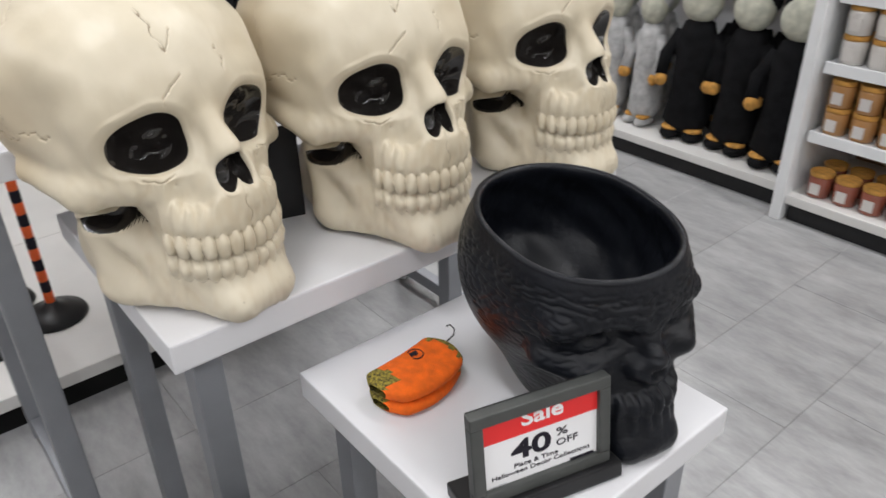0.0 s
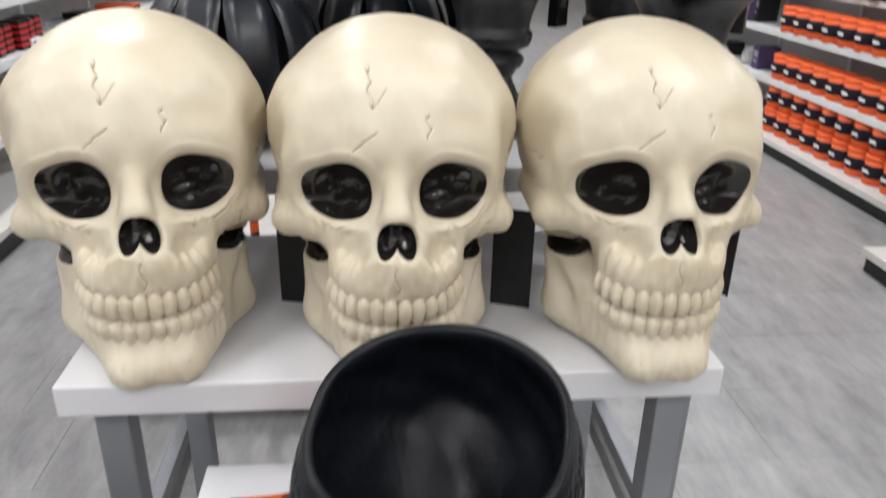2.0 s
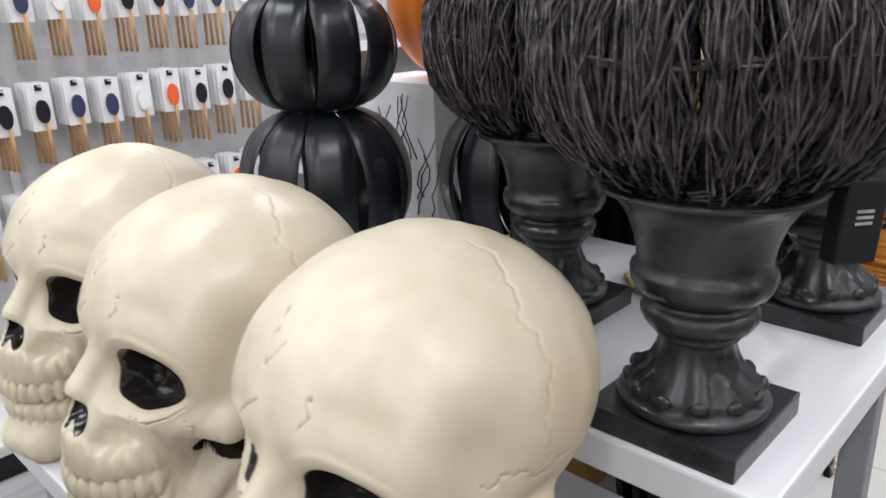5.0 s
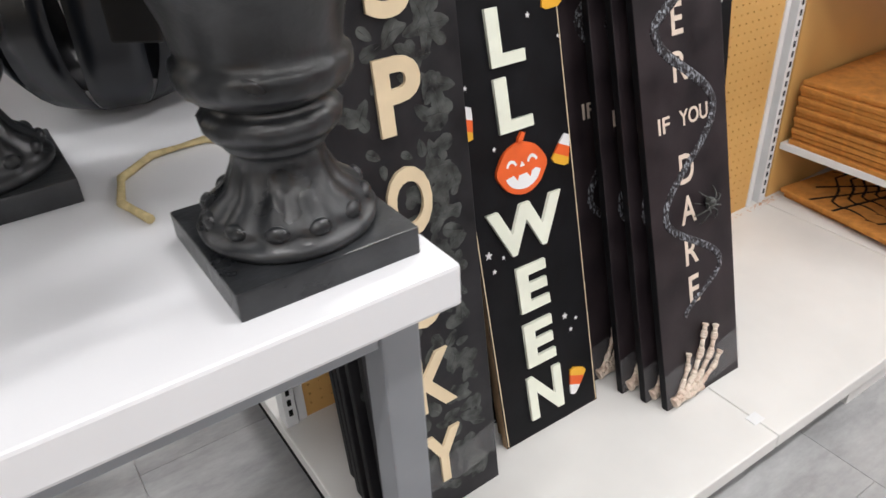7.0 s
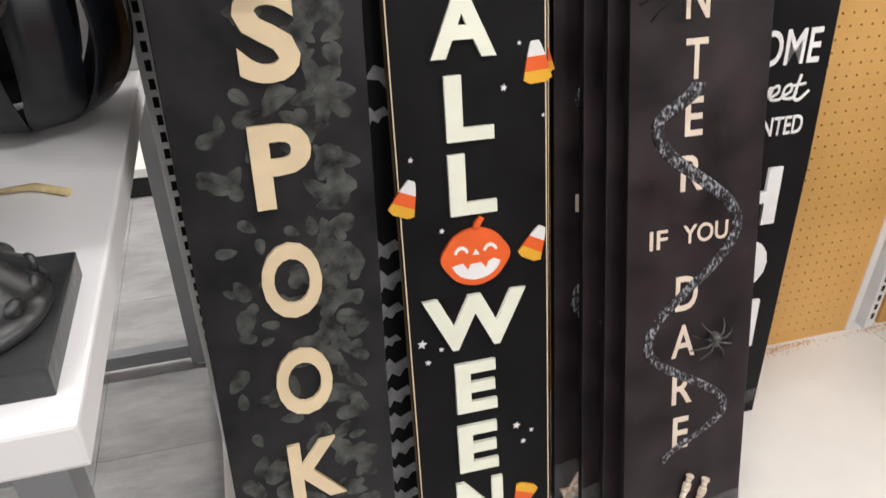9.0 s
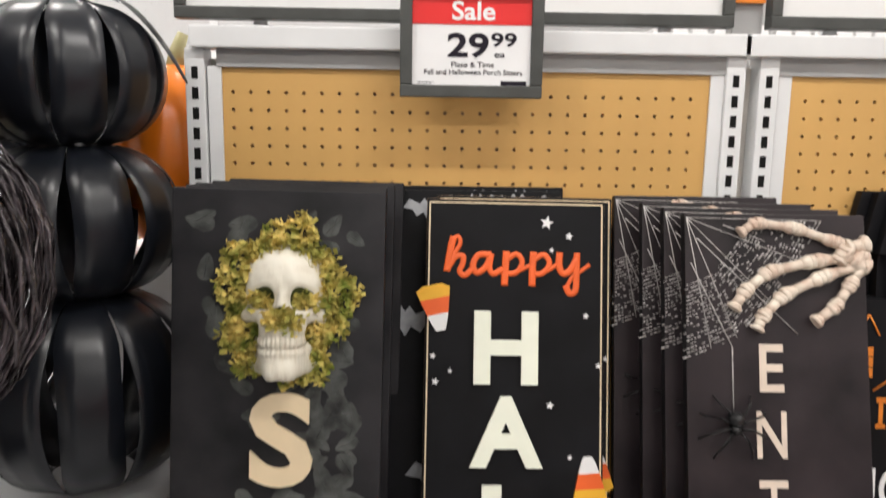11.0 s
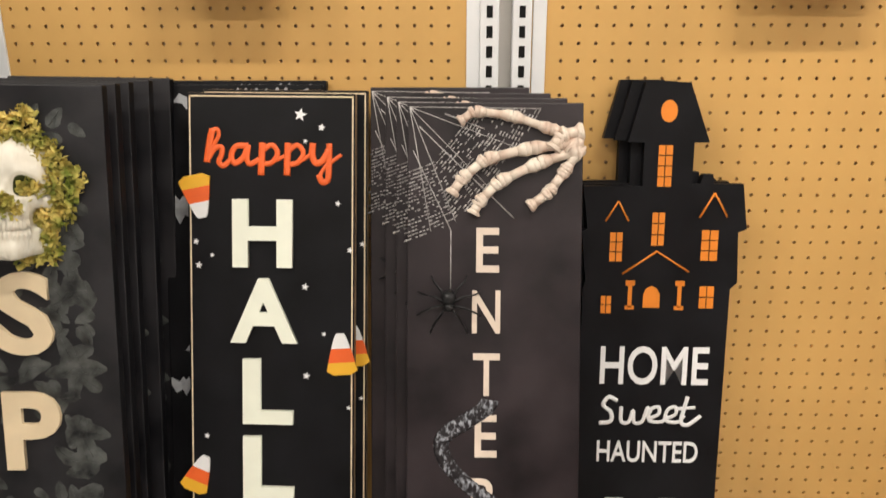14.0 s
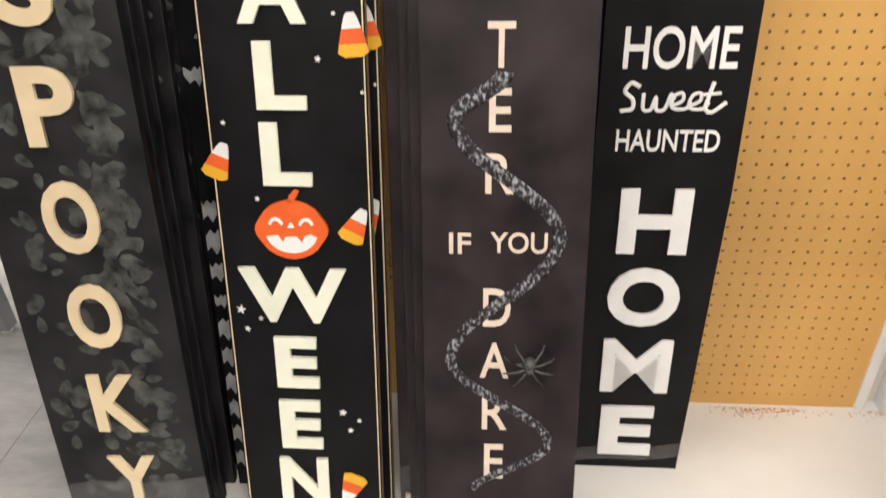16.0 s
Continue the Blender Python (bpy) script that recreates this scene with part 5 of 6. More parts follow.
for nm, z0, z1, wob in (("lower_sock", 0.0, 0.024, 0.2), ("upper_sock", 0.022, 0.048, 0.5)):
    me = sock_slab(z0, z1, wob)
    me.materials.append(M["sock"])
    me.materials.append(M["sock_dark"])
    for p in me.polygons:
        if (p.center.x > 0.048 and p.center.y < 0.012) or p.center.x < -0.064 + 0.01 * math.sin(p.center.y * 300):
            p.material_index = 1
    same_part(nm, me, sock, Matrix())
bm = bmesh.new()
tube(bm, [(-0.082, 0.01, 0.045), (-0.098, 0.012, 0.050), (-0.106, 0.008, 0.056), (-0.104, 0.0, 0.062), (-0.096, -0.002, 0.062)], 0.0016, 6)
part("hang_hook", bm, M["black_plastic"], sock)
bm = bmesh.new()
for a, r0, r1 in ((0, 0.010, 0.013),):
    ring = np.linspace(0.4, 5.2, 16)
    tube(bm, [(-0.015 + 0.013 * math.cos(q), -0.004 + 0.013 * math.sin(q), 0.0492) for q in ring], 0.0010, 5)
poly(bm, [(-0.022, -0.004), (-0.008, -0.006), (-0.004, 0.004), (-0.010, 0.002), (-0.014, 0.006), (-0.020, 0.004)], 0.0, 0.001)
for v in bm.verts:
    if abs(v.co.y) < 0.0021 and v.co.z < 0.02:
        x, y, z = v.co
        v.co = (x, z - 0.006, 0.0485 + y)
part("embroidery", bm, M["ink"], sock)

# ---- sale sign on the small table ----
sale_card(pose(-2.118, 0.158, LOW + 0.022, 0, 0, -105.5) @ pose(0, 0, 0, -8), 0.178, 0.118, "40", "%", "OFF",
          "charcoal-framed sale sign on a black stand", [("Place & Time", 0.30, 0.62), ("Halloween Decor Collections", 0.14, 0.86)], stand=True, cut_top=True)

# ---- black cauldron on a low stool ----
stool = thing("low_stand", pose(-1.955, 0.350, 0), "low black stand under the cauldron", "stand")
part("top", boxes((-0.13, 0.13, -0.13, 0.13, 0.195, 0.22), bev=0.004), M["black_plastic"], stool)
for sx in (-0.11, 0.11):
    for sy in (-0.11, 0.11):
        part("leg", boxes((sx - 0.012, sx + 0.012, sy - 0.012, sy + 0.012, 0, 0.195), bev=0.002), M["leg"], stool)
pot = thing("cauldron", pose(-1.955, 0.350, 0.22), "black cauldron bowl with a thin wire handle", "cauldron")
prof = [(0.02, 0.0), (0.07, 0.004), (0.115, 0.05), (0.128, 0.11), (0.122, 0.165), (0.112, 0.195), (0.118, 0.215), (0.132, 0.228), (0.140, 0.235), (0.136, 0.240), (0.122, 0.228), (0.108, 0.20), (0.114, 0.165), (0.118, 0.11), (0.104, 0.055), (0.06, 0.02), (0.001, 0.016)]
bm = lathe(prof, 64, cap=False)
bmesh.ops.recalc_face_normals(bm, faces=bm.faces)
part("bowl", bm, M["planter"], pot)
bm = bmesh.new()
tube(bm, [(0.04 * math.sin(a) * 0.6 + 0.02, 0.150 + 0.028 * math.sin(a), 0.215 + 0.028 * math.cos(a)) for a in np.linspace(0, 6.1, 24)], 0.002, 6)
part("wire_handle", bm, M["black_plastic"], pot)


# ---- urns with twig pumpkins ----
def urn_profile(H=0.248):
    k = [(0.0790, 0.0), (0.0815, 0.012), (0.0815, 0.028), (0.078, 0.040), (0.0735, 0.046), (0.0735, 0.060), (0.0715, 0.085), (0.052, 0.13), (0.043, 0.19), (0.040, 0.23), (0.045, 0.245), (0.048, 0.26), (0.047, 0.275), (0.056, 0.29), (0.060, 0.32), (0.061, 0.35), (0.056, 0.375), (0.049, 0.385), (0.052, 0.40),
         (0.068, 0.44), (0.0735, 0.48), (0.0745, 0.52), (0.073, 0.545), (0.069, 0.56), (0.070, 0.62), (0.073, 0.70), (0.080, 0.80), (0.091, 0.89), (0.103, 0.95), (0.112, 0.965), (0.114, 0.985), (0.110, 1.0), (0.098, 0.985), (0.088, 0.93), (0.03, 0.90)]
    stretch = lambda f: float(np.interp(f, (0.0, 0.045, 0.24, 0.385, 0.56, 1.0), (0.0, 0.060, 0.32, 0.485, 0.65, 1.0)))
    return [(r, stretch(z) * H) for r, z in k]


UZ = 0.028
bmu = lathe(urn_profile(), 72)
for v in bmu.verts:
    # petal lobes on the foot, small bosses on the bands
    x, y, z = v.co
    a, r = math.atan2(y, x), math.hypot(x, y)
    f = z / 0.248
    amt = 0.0
    if 0.03 < f < 0.32:
        amt = 0.10 * (abs(math.cos(6 * a)) - 0.5) * (1 - f / 0.32) ** 0.3 if f > 0.06 else 0.02
    elif 0.39 < f < 0.47:
        amt = 0.030 * abs(math.cos(9 * a))
    elif 0.53 < f < 0.64:
        amt = 0.025 * abs(math.cos(8 * a))
    if r > 1e-4:
        v.co.x, v.co.y = x * (1 + amt - 0.02), y * (1 + amt - 0.02)
bmesh.ops.translate(bmu, verts=bmu.verts, vec=(0, 0, UZ))
URN_BODY = None
BOSS = bmesh.new()
for k in range(1):
    a = 0.0
    t_ = bmesh.new()
    bmesh.ops.create_uvsphere(t_, u_segments=10, v_segments=7, radius=1)
    for v in t_.verts:
        v.co = Matrix.Rotation(a, 4, "Z") @ Vector((0.0705 + 0.0065 * v.co.x, 0.0110 * v.co.y, UZ + 0.024 + 0.0085 * v.co.z))
    tm = bpy.data.meshes.new("t")
    t_.to_mesh(tm)
    t_.free()
    BOSS.from_mesh(tm)
    bpy.data.meshes.remove(tm)
for f in BOSS.faces:
    f.smooth = True


def twig_ball(r, h, n, seed):
    """A squashed ball of bent twigs round open hoops."""
    rr = random.Random(seed)
    bm = bmesh.new()
    for _ in range(n):
        a = rr.uniform(0, 2 * math.pi)
        e0, e1 = rr.uniform(-1.45, -0.55), rr.uniform(0.55, 1.45)
        k, wob, ph, rad = 1.02 - 0.34 * rr.random() ** 2.2, rr.gauss(0, 0.15), rr.uniform(0, 6), rr.uniform(0.0010, 0.0023)
        if rr.random() < 0.25:
            e0 += rr.uniform(0, 0.8)
        pts = []
        for q in range(8):
            e = e0 + (e1 - e0) * q / 7
            ce, se = math.cos(e), math.sin(e)
            ce, se = math.copysign(abs(ce) ** 0.75, ce), math.copysign(abs(se) ** 0.9, se)
            aa = a + wob * math.sin(e * 1.6 + ph) + rr.uniform(-0.03, 0.03)
            kk = k + 0.03 * math.sin(3 * e + ph)
            pts.append((r * kk * ce * math.cos(aa), r * kk * ce * math.sin(aa), h / 2 + h / 2 * kk * se))
        tube(bm, pts, rad, 4, 0.7)
    for z, q in ((0.06, 0.55), (0.5, 0.96), (0.94, 0.55)):
        for j in range(3):
            tube(bm, [(r * (q - 0.02 * j) * math.cos(a), r * (q - 0.02 * j) * math.sin(a), h * z + 0.004 * math.sin(5 * a + j)) for a in np.linspace(0, 2 * math.pi, 40)], 0.0018, 4)
    return bm


TWIG = {}


def urn_tower(x, y, turn, label):
    global URN_BODY
    t = thing("urn_topiary", pose(x, y, TALL, 0, 0, turn), label, "urn", "urns with twig pumpkins")
    part("plinth", boxes((-0.086, 0.086, -0.086, 0.086, 0, UZ), bev=0.002), M["urn"], t)
    if URN_BODY is None:
        URN_BODY = part("urn_body", bmu, M["urn"], t).data
        TWIG["boss"] = part("boss", BOSS, M["urn"], t).data
        for k in range(1, 12):
            same_part("boss", TWIG["boss"], t, pose(0, 0, 0, 0, 0, 30 * k))
        TWIG["low"] = part("twig_ball", twig_ball(0.178, 0.275, 640, 1), M["twig"], t).data
        TWIG["up"] = part("twig_ball", twig_ball(0.158, 0.235, 540, 2), M["twig"], t).data
        for c in t.children:
            if c.name.startswith("twig_ball"):
                c.matrix_basis = pose(0, 0, 0.266) if c.data == TWIG["low"] else pose(0, 0, 0.528)
    else:
        same_part("urn_body", URN_BODY, t, Matrix())
        for k in range(12):
            same_part("boss", TWIG["boss"], t, pose(0, 0, 0, 0, 0, 30 * k))
        same_part("twig_ball", TWIG["low"], t, pose(0, 0, 0.266))
        same_part("twig_ball", TWIG["up"], t, pose(0, 0, 0.528, 0, 0, 40))
    for c in t.children:
        if c.name.startswith("twig_ball"):
            c["kind"] = "stuff"
    bm = bmesh.new()
    tube(bm, [(0, 0, 0.74), (0.004, 0.006, 0.78), (0.02, 0.012, 0.82)], 0.016, 8, 0.6)
    part("stem", bm, M["twig"], t)
    part("inner_post", boxes((-0.008, 0.008, -0.008, 0.008, 0.23, 0.73)), M["black_plastic"], t)
    return t


URN = "black urn topped with stacked dark twig pumpkins on the tall table"
URN_B = urn_tower(-1.312, -0.578, 0, URN)
URN_A = urn_tower(-0.922, -0.582, 0, URN)
URN_C = urn_tower(-1.150, -0.275, 0, URN)


def battery_box(m, label="small black battery box hanging from twig pumpkin by a cord"):
    t = thing("battery_box", m, label, "battery box", "battery boxes")
    part("case", boxes((-0.025, 0.025, -0.011, 0.011, -0.085, 0), bev=0.003), M["black_plastic"], t)
    part("logo_bars", boxes(*[(-0.010, 0.010, -0.0118, -0.011, -0.045 + 0.006 * k, -0.042 + 0.006 * k) for k in range(3)]), M["grey_print"], t)
    bm = bmesh.new()
    tube(bm, [(0, 0, 0), (0.003, 0.002, 0.03), (0, 0.004, 0.07)], 0.0015, 5)
    part("cord", bm, M["black_plastic"], t)


battery_box(pose(-1.250, -0.700, 1.175, 0, 4, -30))
battery_box(pose(-0.980, -0.437, 1.150, 0, 0, -40))

# jute cord lying on the tall table
bm = bmesh.new()
tube(bm, [(-1.02, -0.455, TALL + 0.005), (-1.035, -0.40, TALL + 0.005), (-1.02, -0.34, TALL + 0.005), (-0.975, -0.30, TALL + 0.005), (-0.91, -0.295, TALL + 0.005), (-0.87, -0.32, TALL + 0.005)], 0.005, 8)
tagged(part("cord", bm, M["rope"]), "short length of pale jute cord on the tabletop", "cord")


# ---- slatted pumpkin topiaries ----
def slat_ball(r, h, z0, n, material, parent, turn=0.0, cover=0.80):
    """Bent metal strips from pole to pole, of even width, with gaps between them."""
    w = cover * 2 * math.pi * r / n
    V, F = [], []
    m = 16
    for q in range(m + 1):
        e = -1.36 + 2.72 * q / m
        ce, se = math.cos(e), math.sin(e)
        rad = r * (0.18 + 0.82 * ce ** 0.85)
        z = h / 2 + h / 2 * se / math.sin(1.36)
        half = min(w / 2, rad * math.pi / n * 0.97)
        for s in (-1, -0.34, 0.34, 1):
            bow = -0.0003 * s * s
            V.append((rad + bow, half * s, z))
    for q in range(m):
        for s in range(3):
            b = q * 4 + s
            F.append((b, b + 1, b + 5, b + 4))
    k = len(V)
    V += [(x - 0.0016, y, z) for x, y, z in V]
    F += [(d + k, c + k, b + k, a + k) for a, b, c, d in F[:]]
    for q in range(m):
        F += [(q * 4, q * 4 + 4, q * 4 + 4 + k, q * 4 + k), (q * 4 + 3, q * 4 + 3 + k, q * 4 + 7 + k, q * 4 + 7)]
    me = bpy.data.meshes.new("slat")
    me.from_pydata(V, [], F)
    me.polygons.foreach_set("use_smooth", np.ones(len(F), dtype=bool))
    me.materials.append(material)
    for a in range(n):
        same_part("slat", me, parent, pose(0, 0, z0, 0, 0, turn + 360 * a / n))


def slat_topiary(x, y, turn, label, leaf):
    t = thing("pumpkin_topiary", pose(x, y, TALL, 0, 0, turn), label, "topiary", "slatted pumpkin topiaries")
    for r, h, z0, n, tn in ((0.152, 0.272, 0.006, 10, 0), (0.140, 0.205, 0.278, 10, 12), (0.125, 0.185, 0.484, 10, 5)):
        slat_ball(r, h, z0, n, M["slat"], t, tn)
    for z in (0.0, 0.276, 0.482, 0.668):
        bm = lathe([(0.030, z), (0.034, z + 0.002), (0.034, z + 0.006), (0.030, z + 0.008)], 24)
        part("hub_disc", bm, M["slat"], t)
    bm = lathe([(0.006, 0.008), (0.006, 0.28)], 12)
    part("bamboo_pole", bm, M["bamboo"], t, "pale bamboo pole")
    bm = lathe([(0.006, 0.28), (0.006, 0.67)], 12)
    part("upper_pole", bm, M["black_plastic"], t)
    bm = bmesh.new()
    tube(bm, [(0, 0, 0.67), (0.004, 0, 0.69), (0.018, 0.004, 0.705), (0.034, 0.01, 0.722), (0.055, 0.014, 0.728)], 0.008, 8, 0.8)
    part("curled_stem", bm, M["black_plastic"], t)
    if leaf:
        P = np.zeros((14, 6, 3))
        for i in range(14):
            s = i / 13
            for k in range(6):
                u = (k / 5 - 0.5) * 2
                half = 0.032 * math.sin(math.pi * min(1, s * 0.95 + 0.03)) ** 0.7
                P[i, k] = (0.01 + 0.145 * s, u * half, 0.685 + 0.02 * math.sin(s * 2) - 0.13 * s ** 2.2 - 0.006 * u * u)
        me = grid_mesh("leaf", P, closed_u=False)
        me.materials.append(M["slat"])
        same_part("leaf", me, t, Matrix())
    return t


slat_topiary(-1.210, 0.185, 20, "black slatted metal pumpkin topiary with a curled stem", False)
slat_topiary(-0.945, -0.060, 8, "black slatted metal pumpkin topiary with a drooping leaf", True)
# orange pumpkin on a printed box behind them
gift = thing("printed_box", pose(-0.905, 0.225, TALL), "white box printed with bare black branches", "box")
part("carton", boxes((-0.09, 0.09, -0.11, 0.12, 0, 0.30), bev=0.002), M["card"], gift)
bm = bmesh.new()
rr = random.Random(4)
for k in range(16):
    y0, z0 = rr.uniform(-0.10, 0.10), rr.uniform(0.02, 0.16)
    p = [(-0.0905, y0, z0)]
    for _ in range(5):
        p.append((-0.0905, max(-0.115, min(0.115, p[-1][1] + rr.uniform(-0.02, 0.02))), p[-1][2] + 0.025))
    tube(bm, p, 0.0016, 4, 0.5)
part("branch_print", bm, M["ink"], gift)
pk = thing("orange_pumpkin", pose(-0.880, 0.175, TALL + 0.30), "large glossy orange pumpkin on a white box", "pumpkin")
bm = bmesh.new()
bmesh.ops.create_uvsphere(bm, u_segments=64, v_segments=32, radius=1)
for v in bm.verts:
    a = math.atan2(v.co.y, v.co.x)
    k = 1 - 0.055 * abs(math.cos(5 * a)) ** 6
    v.co = (0.122 * v.co.x * k, 0.122 * v.co.y * k, 0.155 + 0.155 * v.co.z)
for f in bm.faces:
    f.smooth = True
part("shell", bm, M["orange_plastic"], pk)
bm = bmesh.new()
tube(bm, [(0, 0, 0.30), (0.004, 0, 0.33), (0.015, 0.004, 0.36)], 0.016, 8, 0.6)
part("stem", bm, M["bamboo"], pk)
# ---- gondola across the aisle: plush dolls and candles ----
def shelf_run(name, x0, x1, yf, yb, zs, label, sign, back="peg_grey", top=1.9, base=0.10, ends=True, pegs=True):
    """Shelving along x; yf is the front edge, yb the back panel; sign: +1 faces -y, -1 faces +y."""
    t = thing(name, pose(0, 0, 0), label, "shelving", "shop shelving")
    ya, yc = min(yf, yb), max(yf, yb)
    part("base_deck", boxes((x0, x1, ya, yc, base - 0.035, base), bev=0.004), M["deck"], t)
    kick = (yf + 0.02 * sign, yf + 0.03 * sign)
    part("kick_plate", boxes((x0 + 0.01, x1 - 0.01, min(kick), max(kick), 0.0, base - 0.035)), M["black_plastic"], t)
    part("back_panel", boxes((x0, x1, yb - 0.015, yb + 0.015, base, top)), M[back], t)
    for z, depth in zs:
        e = yb - depth * sign
        part("shelf", boxes((x0 + 0.015, x1 - 0.015, min(e, yb), max(e, yb), z - 0.022, z), bev=0.003), M["steel"], t)
        l0, l1 = e, e - 0.012 * sign
        part("price_rail", boxes((x0 + 0.015, x1 - 0.015, min(l0, l1), max(l0, l1), z - 0.035, z + 0.004), bev=0.002), M["steel"], t)
    n = max(1, round((x1 - x0) / 0.9))
    for k in range(n + 1):
        x = x0 + (x1 - x0) * k / n
        part("upright", boxes((x - 0.014, x + 0.014, min(yb - 0.03 * sign, yb - 0.015 * sign), max(yb - 0.03 * sign, yb - 0.015 * sign), base, top), bev=0.002), M["steel"], t)
    return t


shelf_run("doll_shelving", -1.42, 0.02, -2.00, -2.55, ((0.98, 0.45),), "white shelving bay with plush dolls on its base deck", -1, top=1.7)
shelf_run("candle_shelving", -3.6, -1.46, -1.93, -2.45, ((0.335, 0.48), (0.575, 0.48), (0.80, 0.48), (1.05, 0.48)), "white shelving bay with rows of jar candles", -1, top=1.7, back="kraft")
tagged(part("divider_panel", boxes((-1.46, -1.42, -2.55, -1.915, 0.0, 1.7), bev=0.004), M["steel"]), "white upright divider panel between shelving bays", "panel")


def doll_mesh(name, robe):
    """A plush doll as one plain shape: robe, arms, boots, rounded head."""
    bm = bmesh.new()

    def add(src):
        tm = bpy.data.meshes.new("t")
        src.to_mesh(tm)
        src.free()
        bm.from_mesh(tm)
        bpy.data.meshes.remove(tm)

    def ball(c, r, mi, n=14):
        b = bmesh.new()
        bmesh.ops.create_uvsphere(b, u_segments=n, v_segments=n // 2 + 2, radius=1)
        for v in b.verts:
            v.co = (c[0] + r[0] * v.co.x, c[1] + r[1] * v.co.y, c[2] + r[2] * v.co.z)
        for f in b.faces:
            f.material_index, f.smooth = mi, True
        add(b)

    b = lathe([(0.055, 0.03), (0.075, 0.06), (0.068, 0.16), (0.060, 0.27), (0.062, 0.34), (0.045, 0.395), (0.022, 0.41)], 18)
    for v in b.verts:
        v.co.x *= 1 + 0.08 * math.sin(3 * math.atan2(v.co.y, v.co.x) + v.co.z * 20)
    for f in b.faces:
        f.material_index = 0
    add(b)
    for s in (-1, 1):
        ball((0.036 * s, 0.030, 0.020), (0.033, 0.055, 0.022), 0)
        ball((0.036 * s, 0.038, 0.040), (0.030, 0.035, 0.012), 1)
        tube(bm, [(0.05 * s, 0, 0.36), (0.088 * s, 0.02, 0.28), (0.086 * s, 0.05, 0.22)], 0.024, 10, 0.8, mi=0)
        ball((0.084 * s, 0.055, 0.205), (0.020, 0.020, 0.024), 1)
    ball((0, 0.005, 0.465), (0.062, 0.055, 0.068), 2, 18)
    ball((0, -0.018, 0.495), (0.066, 0.050, 0.052), 0, 18)
    me = bpy.data.meshes.new(name)
    bm.to_mesh(me)
    bm.free()
    for m in (robe, M["gold_fabric"], M["doll_face"]):
        me.materials.append(m)
    return me


DARK_DOLL, GREY_DOLL = doll_mesh("plush_doll", M["fur_black"]), doll_mesh("plush_doll_grey", M["grey_fabric"])
for k, (x, y, tn) in enumerate(((-1.300, -2.13, 8), (-1.095, -2.16, -6), (-0.880, -2.15, 12), (-1.19, -2.36, 0), (-0.97, -2.36, 4), (-1.36, -2.37, 4))):
    ob = new("plush_doll", DARK_DOLL)
    ob.matrix_basis = pose(x, y, 0.10, 0, 0, tn) @ Matrix.Diagonal((1.32, 1.15, 1.20, 1))
    tagged(ob, "tall plush doll in a black robe with gold trim", "doll", "plush dolls")
for k, (x, y, tn) in enumerate(((-0.655, -2.16, -8), (-0.47, -2.16, 5), (-0.285, -2.17, 10), (-0.12, -2.19, 0), (-0.56, -2.37, 0), (-0.36, -2.37, 0))):
    ob = new("plush_doll", GREY_DOLL)
    ob.matrix_basis = pose(x, y, 0.10, 0, 0, tn) @ Matrix.Diagonal((0.95, 1, 1.08, 1))
    tagged(ob, "plush doll in a grey striped suit with gold shoes", "doll", "plush dolls")


def jar_candle(m, wax):
    t = thing("jar_candle", m, {"wax_red": "rust red jar candle with a brass lid", "wax_amber": "amber jar candle with a brass lid", "wax_white": "white jar candle with a brass lid"}[wax], "candle", "jar candles")
    part("jar", lathe([(0.034, 0), (0.040, 0.004), (0.041, 0.07), (0.038, 0.078)], 20), M[wax], t)
    part("lid", lathe([(0.040, 0.078), (0.041, 0.080), (0.041, 0.092), (0.038, 0.094)], 20), M["gold_fabric"], t)
    part("front_label", boxes((-0.018, 0.018, 0.0385, 0.0415, 0.015, 0.055), bev=0.001), M["wax_white"], t)
    return t


for wax, z, cols, ups in (("wax_red", 0.10, 8, 1), ("wax_amber", 0.335, 8, 2), ("wax_white", 0.575, 8, 2), ("wax_amber", 0.80, 6, 2)):
    first = None
    for k in range(cols):
        for row in (0, 1):
            for u in range(ups):
                m = pose(-1.535 - 0.092 * k, -2.01 - 0.10 * row, z + 0.094 * u)
                first = jar_candle(m, wax) if first is None else copy_thing(first, m)

# ---- far side of the aisle: boxed goods ----
R2 = shelf_run("goods_shelving", 0.08, 5.2, -2.42, -2.95, ((0.42, 0.46), (0.70, 0.44), (0.95, 0.38)), "white shelving with orange and black boxed goods", -1, top=2.1)


def tub(m):
    t = thing("plastic_tub", m, "orange tub with a black printed band and lid", "tub", "orange tubs")
    t.matrix_basis = m @ Matrix.Diagonal((1.25, 1.25, 1.25, 1))
    part("body", lathe([(0.046, 0), (0.050, 0.004), (0.054, 0.10)], 20), M["orange_paint"], t)
    part("band", lathe([(0.0515, 0.03), (0.0535, 0.032), (0.0550, 0.078), (0.053, 0.080)], 20), M["ink"], t)
    part("lid", lathe([(0.055, 0.10), (0.056, 0.102), (0.056, 0.115), (0.05, 0.118)], 20), M["orange_paint"], t)
    part("print_bars", boxes((-0.02, 0.02, 0.0535, 0.0555, 0.048, 0.060)), M["card"], t)
    return t


first = None
for z, xs, ups in ((0.42, [0.20 + 0.15 * k for k in range(12)], 1), (0.10, [0.64 + 0.15 * k for k in range(9)], 2), (0.70, [0.20 + 0.15 * k for k in range(12)], 1)):
    for x in xs:
        for u in range(ups):
            m = pose(x, -2.55, z + 0.148 * u)
            first = tub(m) if first is None else copy_thing(first, m)


